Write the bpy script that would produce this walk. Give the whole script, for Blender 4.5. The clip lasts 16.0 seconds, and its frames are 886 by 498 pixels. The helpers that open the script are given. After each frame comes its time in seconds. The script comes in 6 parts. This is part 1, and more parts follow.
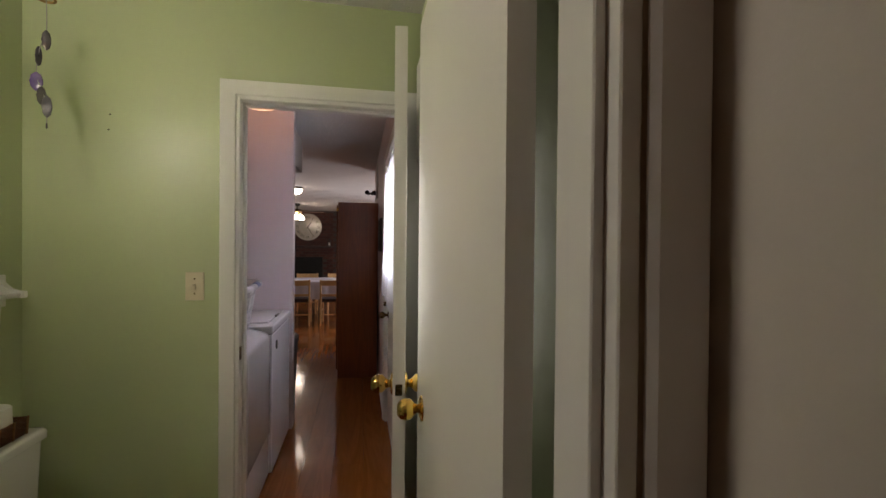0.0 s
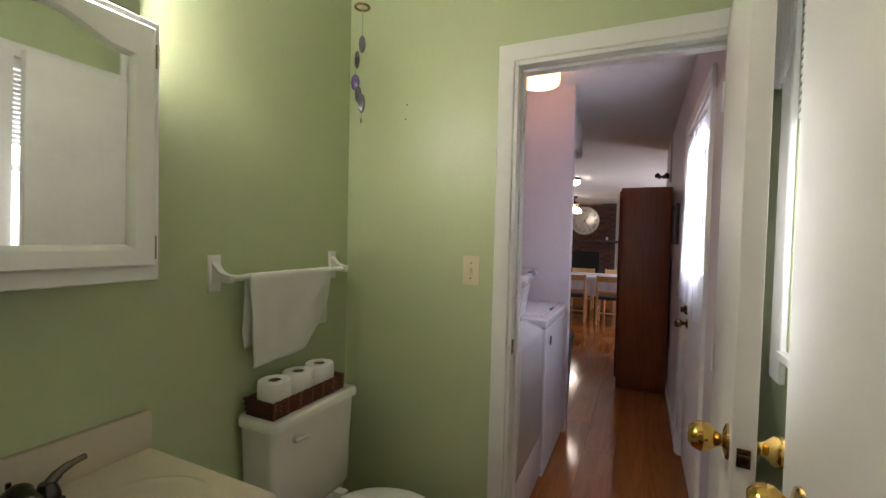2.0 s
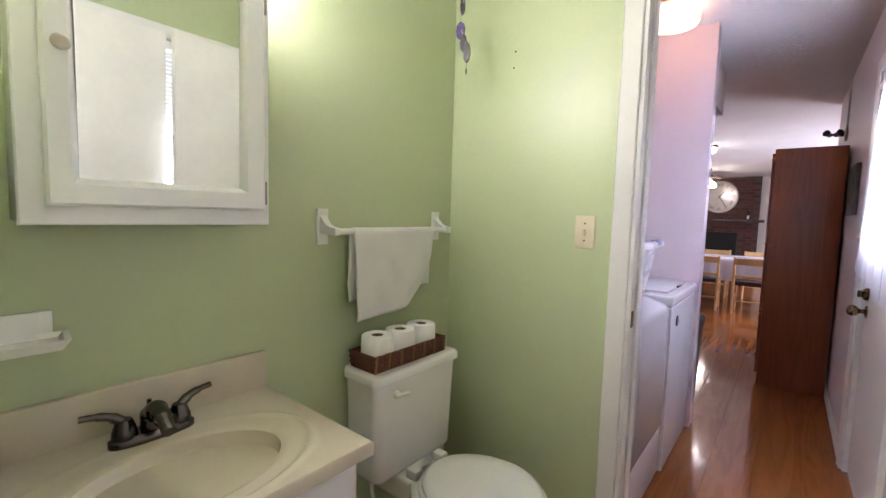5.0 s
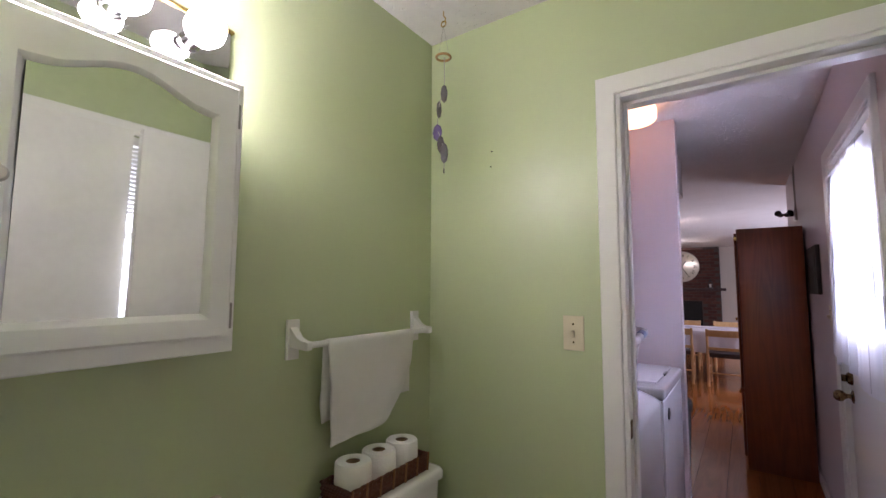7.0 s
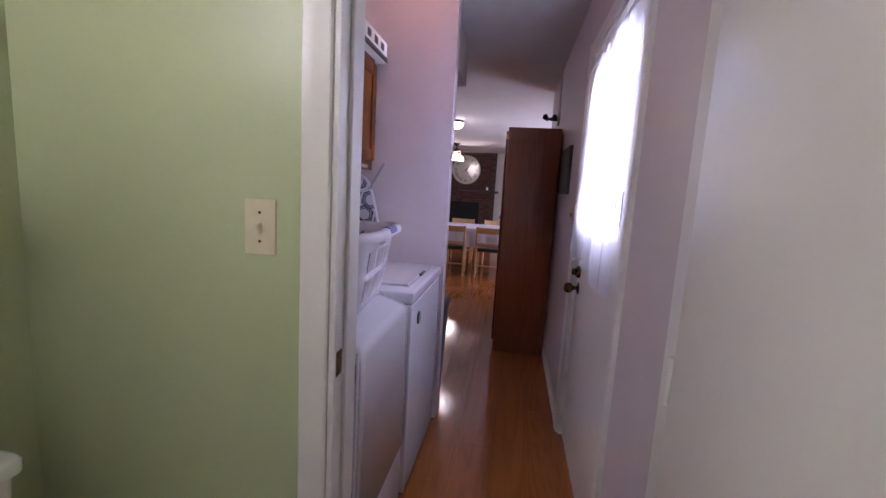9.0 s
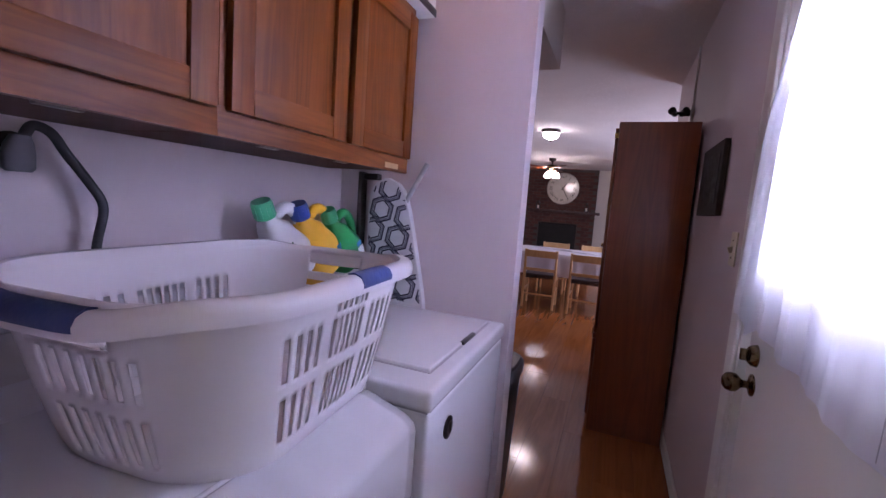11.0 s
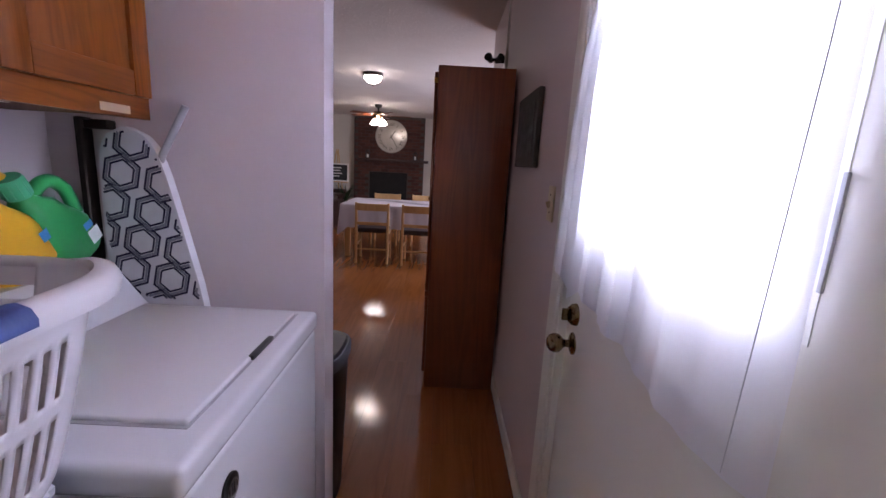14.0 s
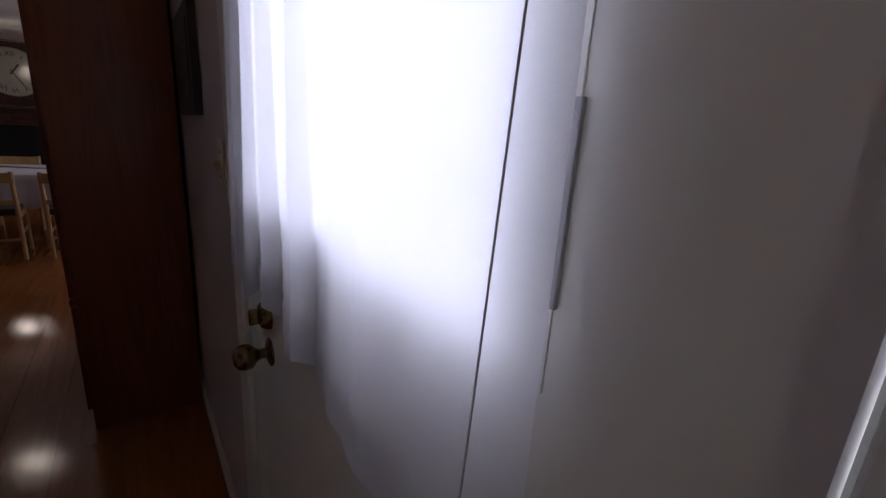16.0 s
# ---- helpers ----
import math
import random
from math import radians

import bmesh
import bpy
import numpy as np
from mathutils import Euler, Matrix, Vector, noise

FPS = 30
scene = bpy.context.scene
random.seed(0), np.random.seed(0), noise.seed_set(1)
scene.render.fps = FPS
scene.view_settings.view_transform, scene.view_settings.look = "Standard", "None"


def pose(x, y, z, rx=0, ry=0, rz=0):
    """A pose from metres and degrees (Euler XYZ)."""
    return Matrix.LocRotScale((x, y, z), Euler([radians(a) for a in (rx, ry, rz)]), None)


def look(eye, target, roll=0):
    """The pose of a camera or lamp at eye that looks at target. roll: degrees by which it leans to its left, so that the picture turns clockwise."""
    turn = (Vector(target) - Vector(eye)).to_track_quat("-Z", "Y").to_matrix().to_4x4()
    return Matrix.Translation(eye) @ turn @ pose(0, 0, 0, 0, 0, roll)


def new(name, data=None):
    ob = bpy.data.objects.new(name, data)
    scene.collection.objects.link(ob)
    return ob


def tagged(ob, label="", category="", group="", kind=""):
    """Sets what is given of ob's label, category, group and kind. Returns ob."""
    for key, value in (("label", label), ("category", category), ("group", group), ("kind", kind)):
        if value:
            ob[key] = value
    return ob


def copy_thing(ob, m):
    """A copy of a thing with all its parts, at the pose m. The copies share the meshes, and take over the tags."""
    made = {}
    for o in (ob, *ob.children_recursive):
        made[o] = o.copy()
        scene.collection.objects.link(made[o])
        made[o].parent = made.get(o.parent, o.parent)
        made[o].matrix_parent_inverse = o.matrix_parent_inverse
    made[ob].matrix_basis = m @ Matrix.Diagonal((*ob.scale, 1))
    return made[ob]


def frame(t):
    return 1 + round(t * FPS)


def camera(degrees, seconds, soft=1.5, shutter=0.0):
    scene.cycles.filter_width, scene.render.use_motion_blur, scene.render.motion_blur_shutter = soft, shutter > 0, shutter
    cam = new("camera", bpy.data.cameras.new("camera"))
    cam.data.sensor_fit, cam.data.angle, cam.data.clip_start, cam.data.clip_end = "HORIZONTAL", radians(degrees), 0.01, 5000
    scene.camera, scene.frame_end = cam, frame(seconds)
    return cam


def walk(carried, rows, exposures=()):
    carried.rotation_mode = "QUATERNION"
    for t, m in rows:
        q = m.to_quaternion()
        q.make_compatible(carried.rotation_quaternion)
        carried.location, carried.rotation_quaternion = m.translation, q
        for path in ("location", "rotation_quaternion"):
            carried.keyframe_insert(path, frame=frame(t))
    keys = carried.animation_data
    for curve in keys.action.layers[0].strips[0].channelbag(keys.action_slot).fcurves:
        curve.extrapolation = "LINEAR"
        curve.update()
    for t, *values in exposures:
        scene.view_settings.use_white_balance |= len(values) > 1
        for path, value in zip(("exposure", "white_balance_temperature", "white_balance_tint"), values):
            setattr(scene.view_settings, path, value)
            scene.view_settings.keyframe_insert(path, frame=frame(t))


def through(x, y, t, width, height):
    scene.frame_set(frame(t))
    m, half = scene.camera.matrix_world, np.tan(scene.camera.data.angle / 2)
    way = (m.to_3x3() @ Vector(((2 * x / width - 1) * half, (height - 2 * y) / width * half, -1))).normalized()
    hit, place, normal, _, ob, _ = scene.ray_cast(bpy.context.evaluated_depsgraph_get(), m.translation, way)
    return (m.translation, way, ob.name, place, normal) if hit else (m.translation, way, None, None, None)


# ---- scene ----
cam = camera(92.2, 16.0)
PATH = [
    (0, (0.207, 0.827, 1.417), (0.589, 2.79, 1.4), 0.5),
    (0.5, (0.191, 0.925, 1.424), (0.332, 2.92, 1.424), -0.8),
    (1, (0.180, 1.014, 1.432), (0.127, 3.013, 1.458), -0.4),
    (1.5, (0.188, 1.103, 1.415), (-0.262, 3.051, 1.484), 1.7),
    (2, (0.146, 1.156, 1.373), (-0.691, 2.971, 1.314), 1.4),
    (2.5, (0.115, 1.175, 1.308), (-0.934, 2.848, 0.994), 2.7),
    (3, (0.111, 1.18, 1.263), (-1.022, 2.781, 0.875), 3.5),
    (5.5, (0.098, 1.253, 1.317), (-1.189, 2.783, 1.346), 2.4),
    (6, (0.091, 1.247, 1.367), (-1.209, 2.749, 1.599), 3.1),
    (6.5, (0.076, 1.244, 1.386), (-1.204, 2.76, 1.636), 1.6),
    (7, (0.025, 1.289, 1.398), (-1.126, 2.915, 1.569), 0.3),
    (7.5, (0.011, 1.349, 1.393), (-0.906, 3.126, 1.431), 1.0),
    (8, (0.020, 1.520, 1.376), (-0.716, 3.378, 1.292), 3.5),
    (8.5, (0.064, 1.702, 1.355), (-0.243, 3.66, 1.079), 3.3),
    (10.8, (0.024, 2.688, 1.325), (-0.493, 4.601, 1.06), 3.5),
    (11, (0.018, 2.745, 1.323), (-0.717, 4.592, 1.111), 4.2),
    (11.5, (0.0, 2.835, 1.291), (-1.007, 4.526, 0.932), 4.0),
    (12, (0.02, 2.842, 1.236), (-1.001, 4.444, 0.607), 4.4),
    (12.5, (0.019, 2.865, 1.267), (-0.945, 4.54, 0.752), 4.5),
    (13, (0.015, 2.91, 1.338), (-0.932, 4.641, 1.011), 4.6),
    (13.5, (0.011, 2.981, 1.347), (-0.559, 4.852, 0.932), 2.6),
    (14, (0.035, 3.04, 1.356), (0.051, 5.001, 0.959), 3.1),
    (14.5, (0.078, 3.067, 1.359), (0.388, 4.989, 0.901), 2.1),
    (15, (0.126, 3.075, 1.359), (0.925, 4.844, 0.877), -0.6),
    (15.5, (0.17, 3.159, 1.357), (1.157, 4.799, 0.776), 0.4),
    (16, (0.228, 3.306, 1.343), (1.372, 4.864, 0.829), 3.8),
]
EXPOSURES = [(0.0, -0.45, 7100, 15), (0.5, -0.22, 6850, 13), (1.4, 0.25, 6500, 13), (2.2, 0.05, 6550, 15), (2.6, 0.1, 6500, 15), (3.0, 0.3, 6500, 15), (3.3, 0.4, 6450, 15), (5.3, 1.05, 5950, 24), (6.0, 0.7, 5950, 28), (6.9, 0.25, 5950, 28), (7.5, 0.0, 6000, 28), (8.5, 0.1, 5850, 31), (10.8, 0.12, 5750, 36), (12.0, 0.42, 5750, 34), (13.0, 0.42, 6000, 29), (13.7, 0.35, 6050, 28), (14.2, -0.25, 6300, 24), (15.0, -1.4, 6400, 22), (15.5, -1.62, 6700, 23), (16.0, -1.8, 6400, 20)]
walk(cam, [(t, look(eye, target, roll)) for t, eye, target, roll in PATH], EXPOSURES)

# ---- world and large lights ----
world = bpy.data.worlds.new("sky")
scene.world = world
world.use_nodes = True
wn = world.node_tree.nodes
sky = wn.new("ShaderNodeTexSky")
sky.sky_type, sky.sun_disc = "NISHITA", False
sky.sun_elevation, sky.sun_rotation = radians(37), radians(104)
world.node_tree.links.new(sky.outputs[0], wn["Background"].inputs[0])
wn["Background"].inputs[1].default_value = 0.1


def area_lamp(name, where, towards, w, h, power, colour):
    lamp = bpy.data.lights.new(name, "AREA")
    lamp.shape, lamp.size, lamp.size_y, lamp.energy, lamp.color = "RECTANGLE", w, h, power, colour
    ob = new(name, lamp)
    ob.matrix_world = look(where, towards)
    return ob


SUN = bpy.data.lights.new("sun", "SUN")
SUN.energy, SUN.angle, SUN.color = 3.0, radians(0.5), (1.0, 0.95, 0.88)
new("sun", SUN).matrix_world = look((7.2, 3.2, 5.6), (0, 5, 0))
area_lamp("daylight_door", (0.56, 3.82, 1.57), (-1.0, 3.86, 1.3), 0.66, 0.8, 60.0, (0.77, 0.84, 1.0))
area_lamp("daylight_bath_window", (0.62, 2.0, 1.6), (-1.0, 2.0, 1.4), 0.7, 0.8, 6.0, (0.95, 0.97, 1.0))
area_lamp("daylight_dining", (2.48, 9.3, 1.1), (-1.0, 9.5, 1.0), 1.7, 1.85, 90.0, (0.85, 0.89, 1.0))


# ---- materials ----
def mat(name, colour, rough=0.5, metal=0.0, second=None, scale=6.0, stretch=(1, 1, 1), amount=0.35, grain=60.0, bump=0.05, spread=0.12, emit=0.0, glow=None, coat=0.0, sheen=0.0, random_tone=0.0):
    m = bpy.data.materials.new(name)
    m.use_nodes = True
    nt = m.node_tree
    b = nt.nodes["Principled BSDF"]
    co = nt.nodes.new("ShaderNodeTexCoord")
    mp = nt.nodes.new("ShaderNodeMapping")
    mp.inputs["Scale"].default_value = stretch
    nt.links.new(co.outputs["Object"], mp.inputs[0])
    big = nt.nodes.new("ShaderNodeTexNoise")
    big.inputs["Scale"].default_value, big.inputs["Detail"].default_value = scale, 6
    fine = nt.nodes.new("ShaderNodeTexNoise")
    fine.inputs["Scale"].default_value, fine.inputs["Detail"].default_value = grain, 3
    nt.links.new(mp.outputs[0], big.inputs[0])
    nt.links.new(mp.outputs[0], fine.inputs[0])
    second = second or tuple(c * 0.82 for c in colour)
    mix = nt.nodes.new("ShaderNodeMix")
    mix.data_type = "RGBA"
    mix.inputs[6].default_value, mix.inputs[7].default_value = (*colour, 1), (*second, 1)
    ramp = nt.nodes.new("ShaderNodeMapRange")
    ramp.inputs["From Min"].default_value, ramp.inputs["From Max"].default_value = 0.5 - amount, 0.5 + amount
    add = nt.nodes.new("ShaderNodeMath")
    add.operation = "MULTIPLY_ADD"
    add.inputs[1].default_value = 0.35
    nt.links.new(fine.outputs["Fac"], add.inputs[0])
    sub = nt.nodes.new("ShaderNodeMath")
    sub.operation = "SUBTRACT"
    sub.inputs[1].default_value = 0.175
    nt.links.new(big.outputs["Fac"], sub.inputs[0])
    nt.links.new(sub.outputs[0], add.inputs[2])
    nt.links.new(add.outputs[0], ramp.inputs[0])
    nt.links.new(ramp.outputs[0], mix.inputs[0])
    out = mix.outputs[2]
    if random_tone:
        info = nt.nodes.new("ShaderNodeObjectInfo")
        hsv = nt.nodes.new("ShaderNodeHueSaturation")
        mr = nt.nodes.new("ShaderNodeMapRange")
        mr.inputs["To Min"].default_value, mr.inputs["To Max"].default_value = 1 - random_tone, 1 + random_tone
        nt.links.new(info.outputs["Random"], mr.inputs[0])
        nt.links.new(mr.outputs[0], hsv.inputs["Value"])
        nt.links.new(out, hsv.inputs["Color"])
        out = hsv.outputs[0]
    nt.links.new(out, b.inputs["Base Color"])
    rr = nt.nodes.new("ShaderNodeMapRange")
    rr.inputs["To Min"].default_value, rr.inputs["To Max"].default_value = max(0.02, rough - spread * 0.5), min(1, rough + spread * 0.5)
    nt.links.new(big.outputs["Fac"], rr.inputs[0])
    nt.links.new(rr.outputs[0], b.inputs["Roughness"])
    b.inputs["Metallic"].default_value = metal
    b.inputs["Coat Weight"].default_value = coat
    b.inputs["Coat Roughness"].default_value = 0.12
    b.inputs["Sheen Weight"].default_value = sheen
    if bump:
        bp = nt.nodes.new("ShaderNodeBump")
        bp.inputs["Strength"].default_value, bp.inputs["Distance"].default_value = min(1, bump * 4), 0.004
        nt.links.new(fine.outputs["Fac"], bp.inputs["Height"])
        nt.links.new(bp.outputs[0], b.inputs["Normal"])
    if emit:
        b.inputs["Emission Color"].default_value = (*(glow or colour), 1)
        b.inputs["Emission Strength"].default_value = emit
    return m


def wood(name, light, dark, rough=0.4, axis="z", ring=9.0, coat=0.1, random_tone=0.0, fine=1.0):
    """Grain that runs along one axis of the piece."""
    m = bpy.data.materials.new(name)
    m.use_nodes = True
    nt = m.node_tree
    b = nt.nodes["Principled BSDF"]
    co = nt.nodes.new("ShaderNodeTexCoord")
    off = nt.nodes.new("ShaderNodeVectorMath")
    info = nt.nodes.new("ShaderNodeObjectInfo")
    mul = nt.nodes.new("ShaderNodeMath")
    mul.operation, mul.inputs[1].default_value = "MULTIPLY", 37.0
    nt.links.new(info.outputs["Random"], mul.inputs[0])
    nt.links.new(co.outputs["Object"], off.inputs[0])
    nt.links.new(mul.outputs[0], off.inputs[1])
    mp = nt.nodes.new("ShaderNodeMapping")
    s = {"x": (0.07, 1, 1), "y": (1, 0.07, 1), "z": (1, 1, 0.07)}[axis]
    mp.inputs["Scale"].default_value = s
    nt.links.new(off.outputs[0], mp.inputs[0])
    n1 = nt.nodes.new("ShaderNodeTexNoise")
    n1.inputs["Scale"].default_value, n1.inputs["Detail"].default_value, n1.inputs["Distortion"].default_value = ring, 5, 1.2
    n2 = nt.nodes.new("ShaderNodeTexNoise")
    n2.inputs["Scale"].default_value, n2.inputs["Detail"].default_value = 140.0 * fine, 4
    nt.links.new(mp.outputs[0], n1.inputs[0])
    nt.links.new(mp.outputs[0], n2.inputs[0])
    wave = nt.nodes.new("ShaderNodeMath")
    wave.operation = "PINGPONG"
    wave.inputs[1].default_value = 0.09
    nt.links.new(n1.outputs["Fac"], wave.inputs[0])
    r1 = nt.nodes.new("ShaderNodeMapRange")
    r1.inputs["From Max"].default_value = 0.09
    nt.links.new(wave.outputs[0], r1.inputs[0])
    av = nt.nodes.new("ShaderNodeMath")
    av.operation, av.inputs[1].default_value = "MULTIPLY_ADD", 0.55
    nt.links.new(r1.outputs[0], av.inputs[0])
    half = nt.nodes.new("ShaderNodeMath")
    half.operation, half.inputs[1].default_value = "MULTIPLY", 0.5
    nt.links.new(n2.outputs["Fac"], half.inputs[0])
    nt.links.new(half.outputs[0], av.inputs[2])
    mix = nt.nodes.new("ShaderNodeMix")
    mix.data_type = "RGBA"
    mix.inputs[6].default_value, mix.inputs[7].default_value = (*dark, 1), (*light, 1)
    nt.links.new(av.outputs[0], mix.inputs[0])
    hsv = nt.nodes.new("ShaderNodeHueSaturation")
    mr = nt.nodes.new("ShaderNodeMapRange")
    mr.inputs["To Min"].default_value, mr.inputs["To Max"].default_value = 1 - random_tone, 1 + random_tone
    nt.links.new(info.outputs["Random"], mr.inputs[0])
    nt.links.new(mr.outputs[0], hsv.inputs["Value"])
    nt.links.new(mix.outputs[2], hsv.inputs["Color"])
    nt.links.new(hsv.outputs[0], b.inputs["Base Color"])
    b.inputs["Roughness"].default_value = rough
    b.inputs["Coat Weight"].default_value, b.inputs["Coat Roughness"].default_value = coat, 0.15
    bp = nt.nodes.new("ShaderNodeBump")
    bp.inputs["Strength"].default_value, bp.inputs["Distance"].default_value = 0.15, 0.002
    nt.links.new(n2.outputs["Fac"], bp.inputs["Height"])
    nt.links.new(bp.outputs[0], b.inputs["Normal"])
    return m


def cloth(name, colour, through=0.5, rough=0.9, weave=900.0):
    m = mat(name, colour, rough, second=tuple(c * 0.93 for c in colour), scale=9, grain=weave, bump=0.06, sheen=0.2)
    nt = m.node_tree
    tr = nt.nodes.new("ShaderNodeBsdfTranslucent")
    tr.inputs[0].default_value = (*colour, 1)
    mx = nt.nodes.new("ShaderNodeMixShader")
    mx.inputs[0].default_value = through
    nt.links.new(nt.nodes["Principled BSDF"].outputs[0], mx.inputs[1])
    nt.links.new(tr.outputs[0], mx.inputs[2])
    nt.links.new(mx.outputs[0], nt.nodes["Material Output"].inputs[0])
    return m


GREEN = mat("green_wall_paint", (0.47, 0.53, 0.31), 0.38, scale=2.0, second=(0.445, 0.505, 0.29), amount=0.5, grain=55, bump=0.02)
LILAC = mat("pale_lilac_wall_paint", (0.65, 0.575, 0.59), 0.55, scale=1.5, second=(0.62, 0.545, 0.56), amount=0.5, grain=70, bump=0.03)
BEIGE = mat("beige_wall_paint", (0.62, 0.57, 0.50), 0.6, scale=1.5, amount=0.6, grain=70, bump=0.03)
CEIL = mat("textured_white_ceiling", (0.78, 0.76, 0.74), 0.85, scale=3, second=(0.70, 0.68, 0.66), grain=28, bump=0.25)
def splatter(m, size, low, high, depth):
    """Raised flecks of a knockdown ceiling."""
    nt = m.node_tree
    co = nt.nodes.new("ShaderNodeTexCoord")
    nz = nt.nodes.new("ShaderNodeTexNoise")
    nz.inputs["Scale"].default_value, nz.inputs["Detail"].default_value = size, 2
    cut = nt.nodes.new("ShaderNodeMapRange")
    cut.inputs["From Min"].default_value, cut.inputs["From Max"].default_value = low, high
    bp = nt.nodes.new("ShaderNodeBump")
    bp.inputs["Strength"].default_value, bp.inputs["Distance"].default_value = 0.9, depth
    nt.links.new(co.outputs["Object"], nz.inputs[0])
    nt.links.new(nz.outputs["Fac"], cut.inputs[0])
    nt.links.new(cut.outputs[0], bp.inputs["Height"])
    nt.links.new(bp.outputs[0], nt.nodes["Principled BSDF"].inputs["Normal"])


splatter(CEIL, 38, 0.60, 0.66, 0.004)
TRIM = mat("white_gloss_trim_paint", (0.80, 0.79, 0.76), 0.32, scale=3, second=(0.74, 0.73, 0.69), amount=0.5, grain=40, bump=0.015)
DOORPAINT = mat("white_door_paint", (0.80, 0.78, 0.74), 0.36, scale=2, second=(0.76, 0.74, 0.69), amount=0.5, grain=50, bump=0.015)
BRASS = mat("polished_brass", (0.72, 0.48, 0.14), 0.16, 1.0, scale=20, second=(0.55, 0.36, 0.10), bump=0)
OLDBRASS = mat("tarnished_brass", (0.30, 0.21, 0.10), 0.25, 1.0, scale=30, second=(0.12, 0.09, 0.055), bump=0)
STEEL = mat("brushed_steel", (0.30, 0.28, 0.26), 0.3, 1.0, scale=30, bump=0.01)
CHROME = mat("chrome_plate", (0.78, 0.78, 0.80), 0.05, 1.0, bump=0)
DARKMETAL = mat("dark_bronze_metal", (0.05, 0.04, 0.035), 0.4, 0.7, scale=20, bump=0.02)
PORCELAIN = mat("white_porcelain", (0.82, 0.81, 0.77), 0.12, scale=3, second=(0.79, 0.78, 0.73), amount=0.6, bump=0, coat=0.4)
MARBLE = mat("almond_cultured_marble", (0.60, 0.53, 0.41), 0.2, scale=4, second=(0.54, 0.47, 0.35), amount=0.4, grain=90, bump=0, coat=0.3)
ENAMEL = mat("white_appliance_enamel", (0.80, 0.80, 0.83), 0.22, scale=3, second=(0.77, 0.77, 0.80), amount=0.6, grain=300, bump=0.01, coat=0.3)
GREYPLASTIC = mat("grey_plastic", (0.42, 0.42, 0.45), 0.4, scale=8)
BASKETWHITE = mat("white_basket_plastic", (0.84, 0.82, 0.85), 0.2, scale=5, second=(0.78, 0.76, 0.78), amount=0.5, bump=0.01)
NAVY = mat("navy_grip_plastic", (0.035, 0.06, 0.20), 0.4, scale=12)
BLACK = mat("black_plastic", (0.02, 0.02, 0.022), 0.4, scale=12)
OAK = wood("honey_oak", (0.19, 0.051, 0.006), (0.098, 0.024, 0.003), 0.42, "z", 13, 0.0)
OAKH = wood("honey_oak_rail", (0.19, 0.051, 0.006), (0.098, 0.024, 0.003), 0.42, "y", 13, 0.0)
for m in (OAK, OAKH):
    m.node_tree.nodes["Principled BSDF"].inputs["Specular IOR Level"].default_value = 0.25
LAMINATE = wood("orange_laminate_plank", (0.325, 0.114, 0.029), (0.228, 0.071, 0.016), 0.11, "y", 7, 0.0, 0.02)
CHERRY = wood("dark_cherry_veneer", (0.23, 0.058, 0.016), (0.14, 0.032, 0.009), 0.36, "z", 8, 0.15)
BEECH = wood("light_beech", (0.62, 0.40, 0.19), (0.48, 0.28, 0.11), 0.4, "z", 8, 0.1)
WICKER = mat("brown_wicker", (0.16, 0.05, 0.02), 0.6, scale=90, second=(0.07, 0.02, 0.01), bump=0.2)
PAPER = mat("toilet_paper", (0.86, 0.85, 0.82), 0.95, scale=30, second=(0.80, 0.79, 0.76), grain=200, bump=0.12)
CARD = mat("cardboard_tube", (0.28, 0.19, 0.11), 0.9, scale=30)
TOWEL = cloth("white_terry_towel", (0.80, 0.79, 0.75), 0.1, weave=400)
SHEER = cloth("sheer_white_curtain", (0.86, 0.86, 0.90), 0.55)
TABLECLOTH = cloth("lilac_white_tablecloth", (0.72, 0.70, 0.80), 0.2)
IVORY = mat("ivory_switch_plastic", (0.72, 0.64, 0.46), 0.35, scale=10, bump=0)
MIRROR = mat("mirror_glass", (0.88, 0.90, 0.89), 0.015, 1.0, bump=0, spread=0.0)
BRICK = mat("dark_red_brick", (0.10, 0.036, 0.024), 0.85, scale=14, second=(0.06, 0.024, 0.018), grain=120, bump=0.3, random_tone=0.25)
MORTAR = mat("grey_mortar", (0.075, 0.06, 0.052), 0.95, scale=20, bump=0.2)
SOOT = mat("black_firebox", (0.012, 0.011, 0.010), 0.9, scale=10)
SOFA = mat("dark_brown_leather", (0.045, 0.018, 0.014), 0.42, scale=12, second=(0.025, 0.01, 0.008), grain=150, bump=0.1)
BULB = mat("lit_globe_bulb", (1, 0.97, 0.9), 0.3, emit=100.0, glow=(1.0, 0.95, 0.88), bump=0)
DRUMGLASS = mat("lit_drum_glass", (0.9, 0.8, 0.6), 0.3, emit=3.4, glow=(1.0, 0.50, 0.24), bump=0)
DOMEGLASS = mat("lit_dome_glass", (0.9, 0.88, 0.8), 0.3, emit=36.0, glow=(1.0, 0.88, 0.72), bump=0)
OUTSIDE = mat("bright_outdoor_haze", (0.9, 0.93, 1.0), 0.9, emit=3.0, glow=(0.9, 0.94, 1.0), bump=0)


# ---- building helpers ----
def thing(name, label="", category="", group="", kind="", at=(0, 0, 0), turn=0.0):
    ob = new(name)
    ob.matrix_basis = pose(*at, 0, 0, turn)
    ob.empty_display_size = 0.05
    return tagged(ob, label, category, group, kind)


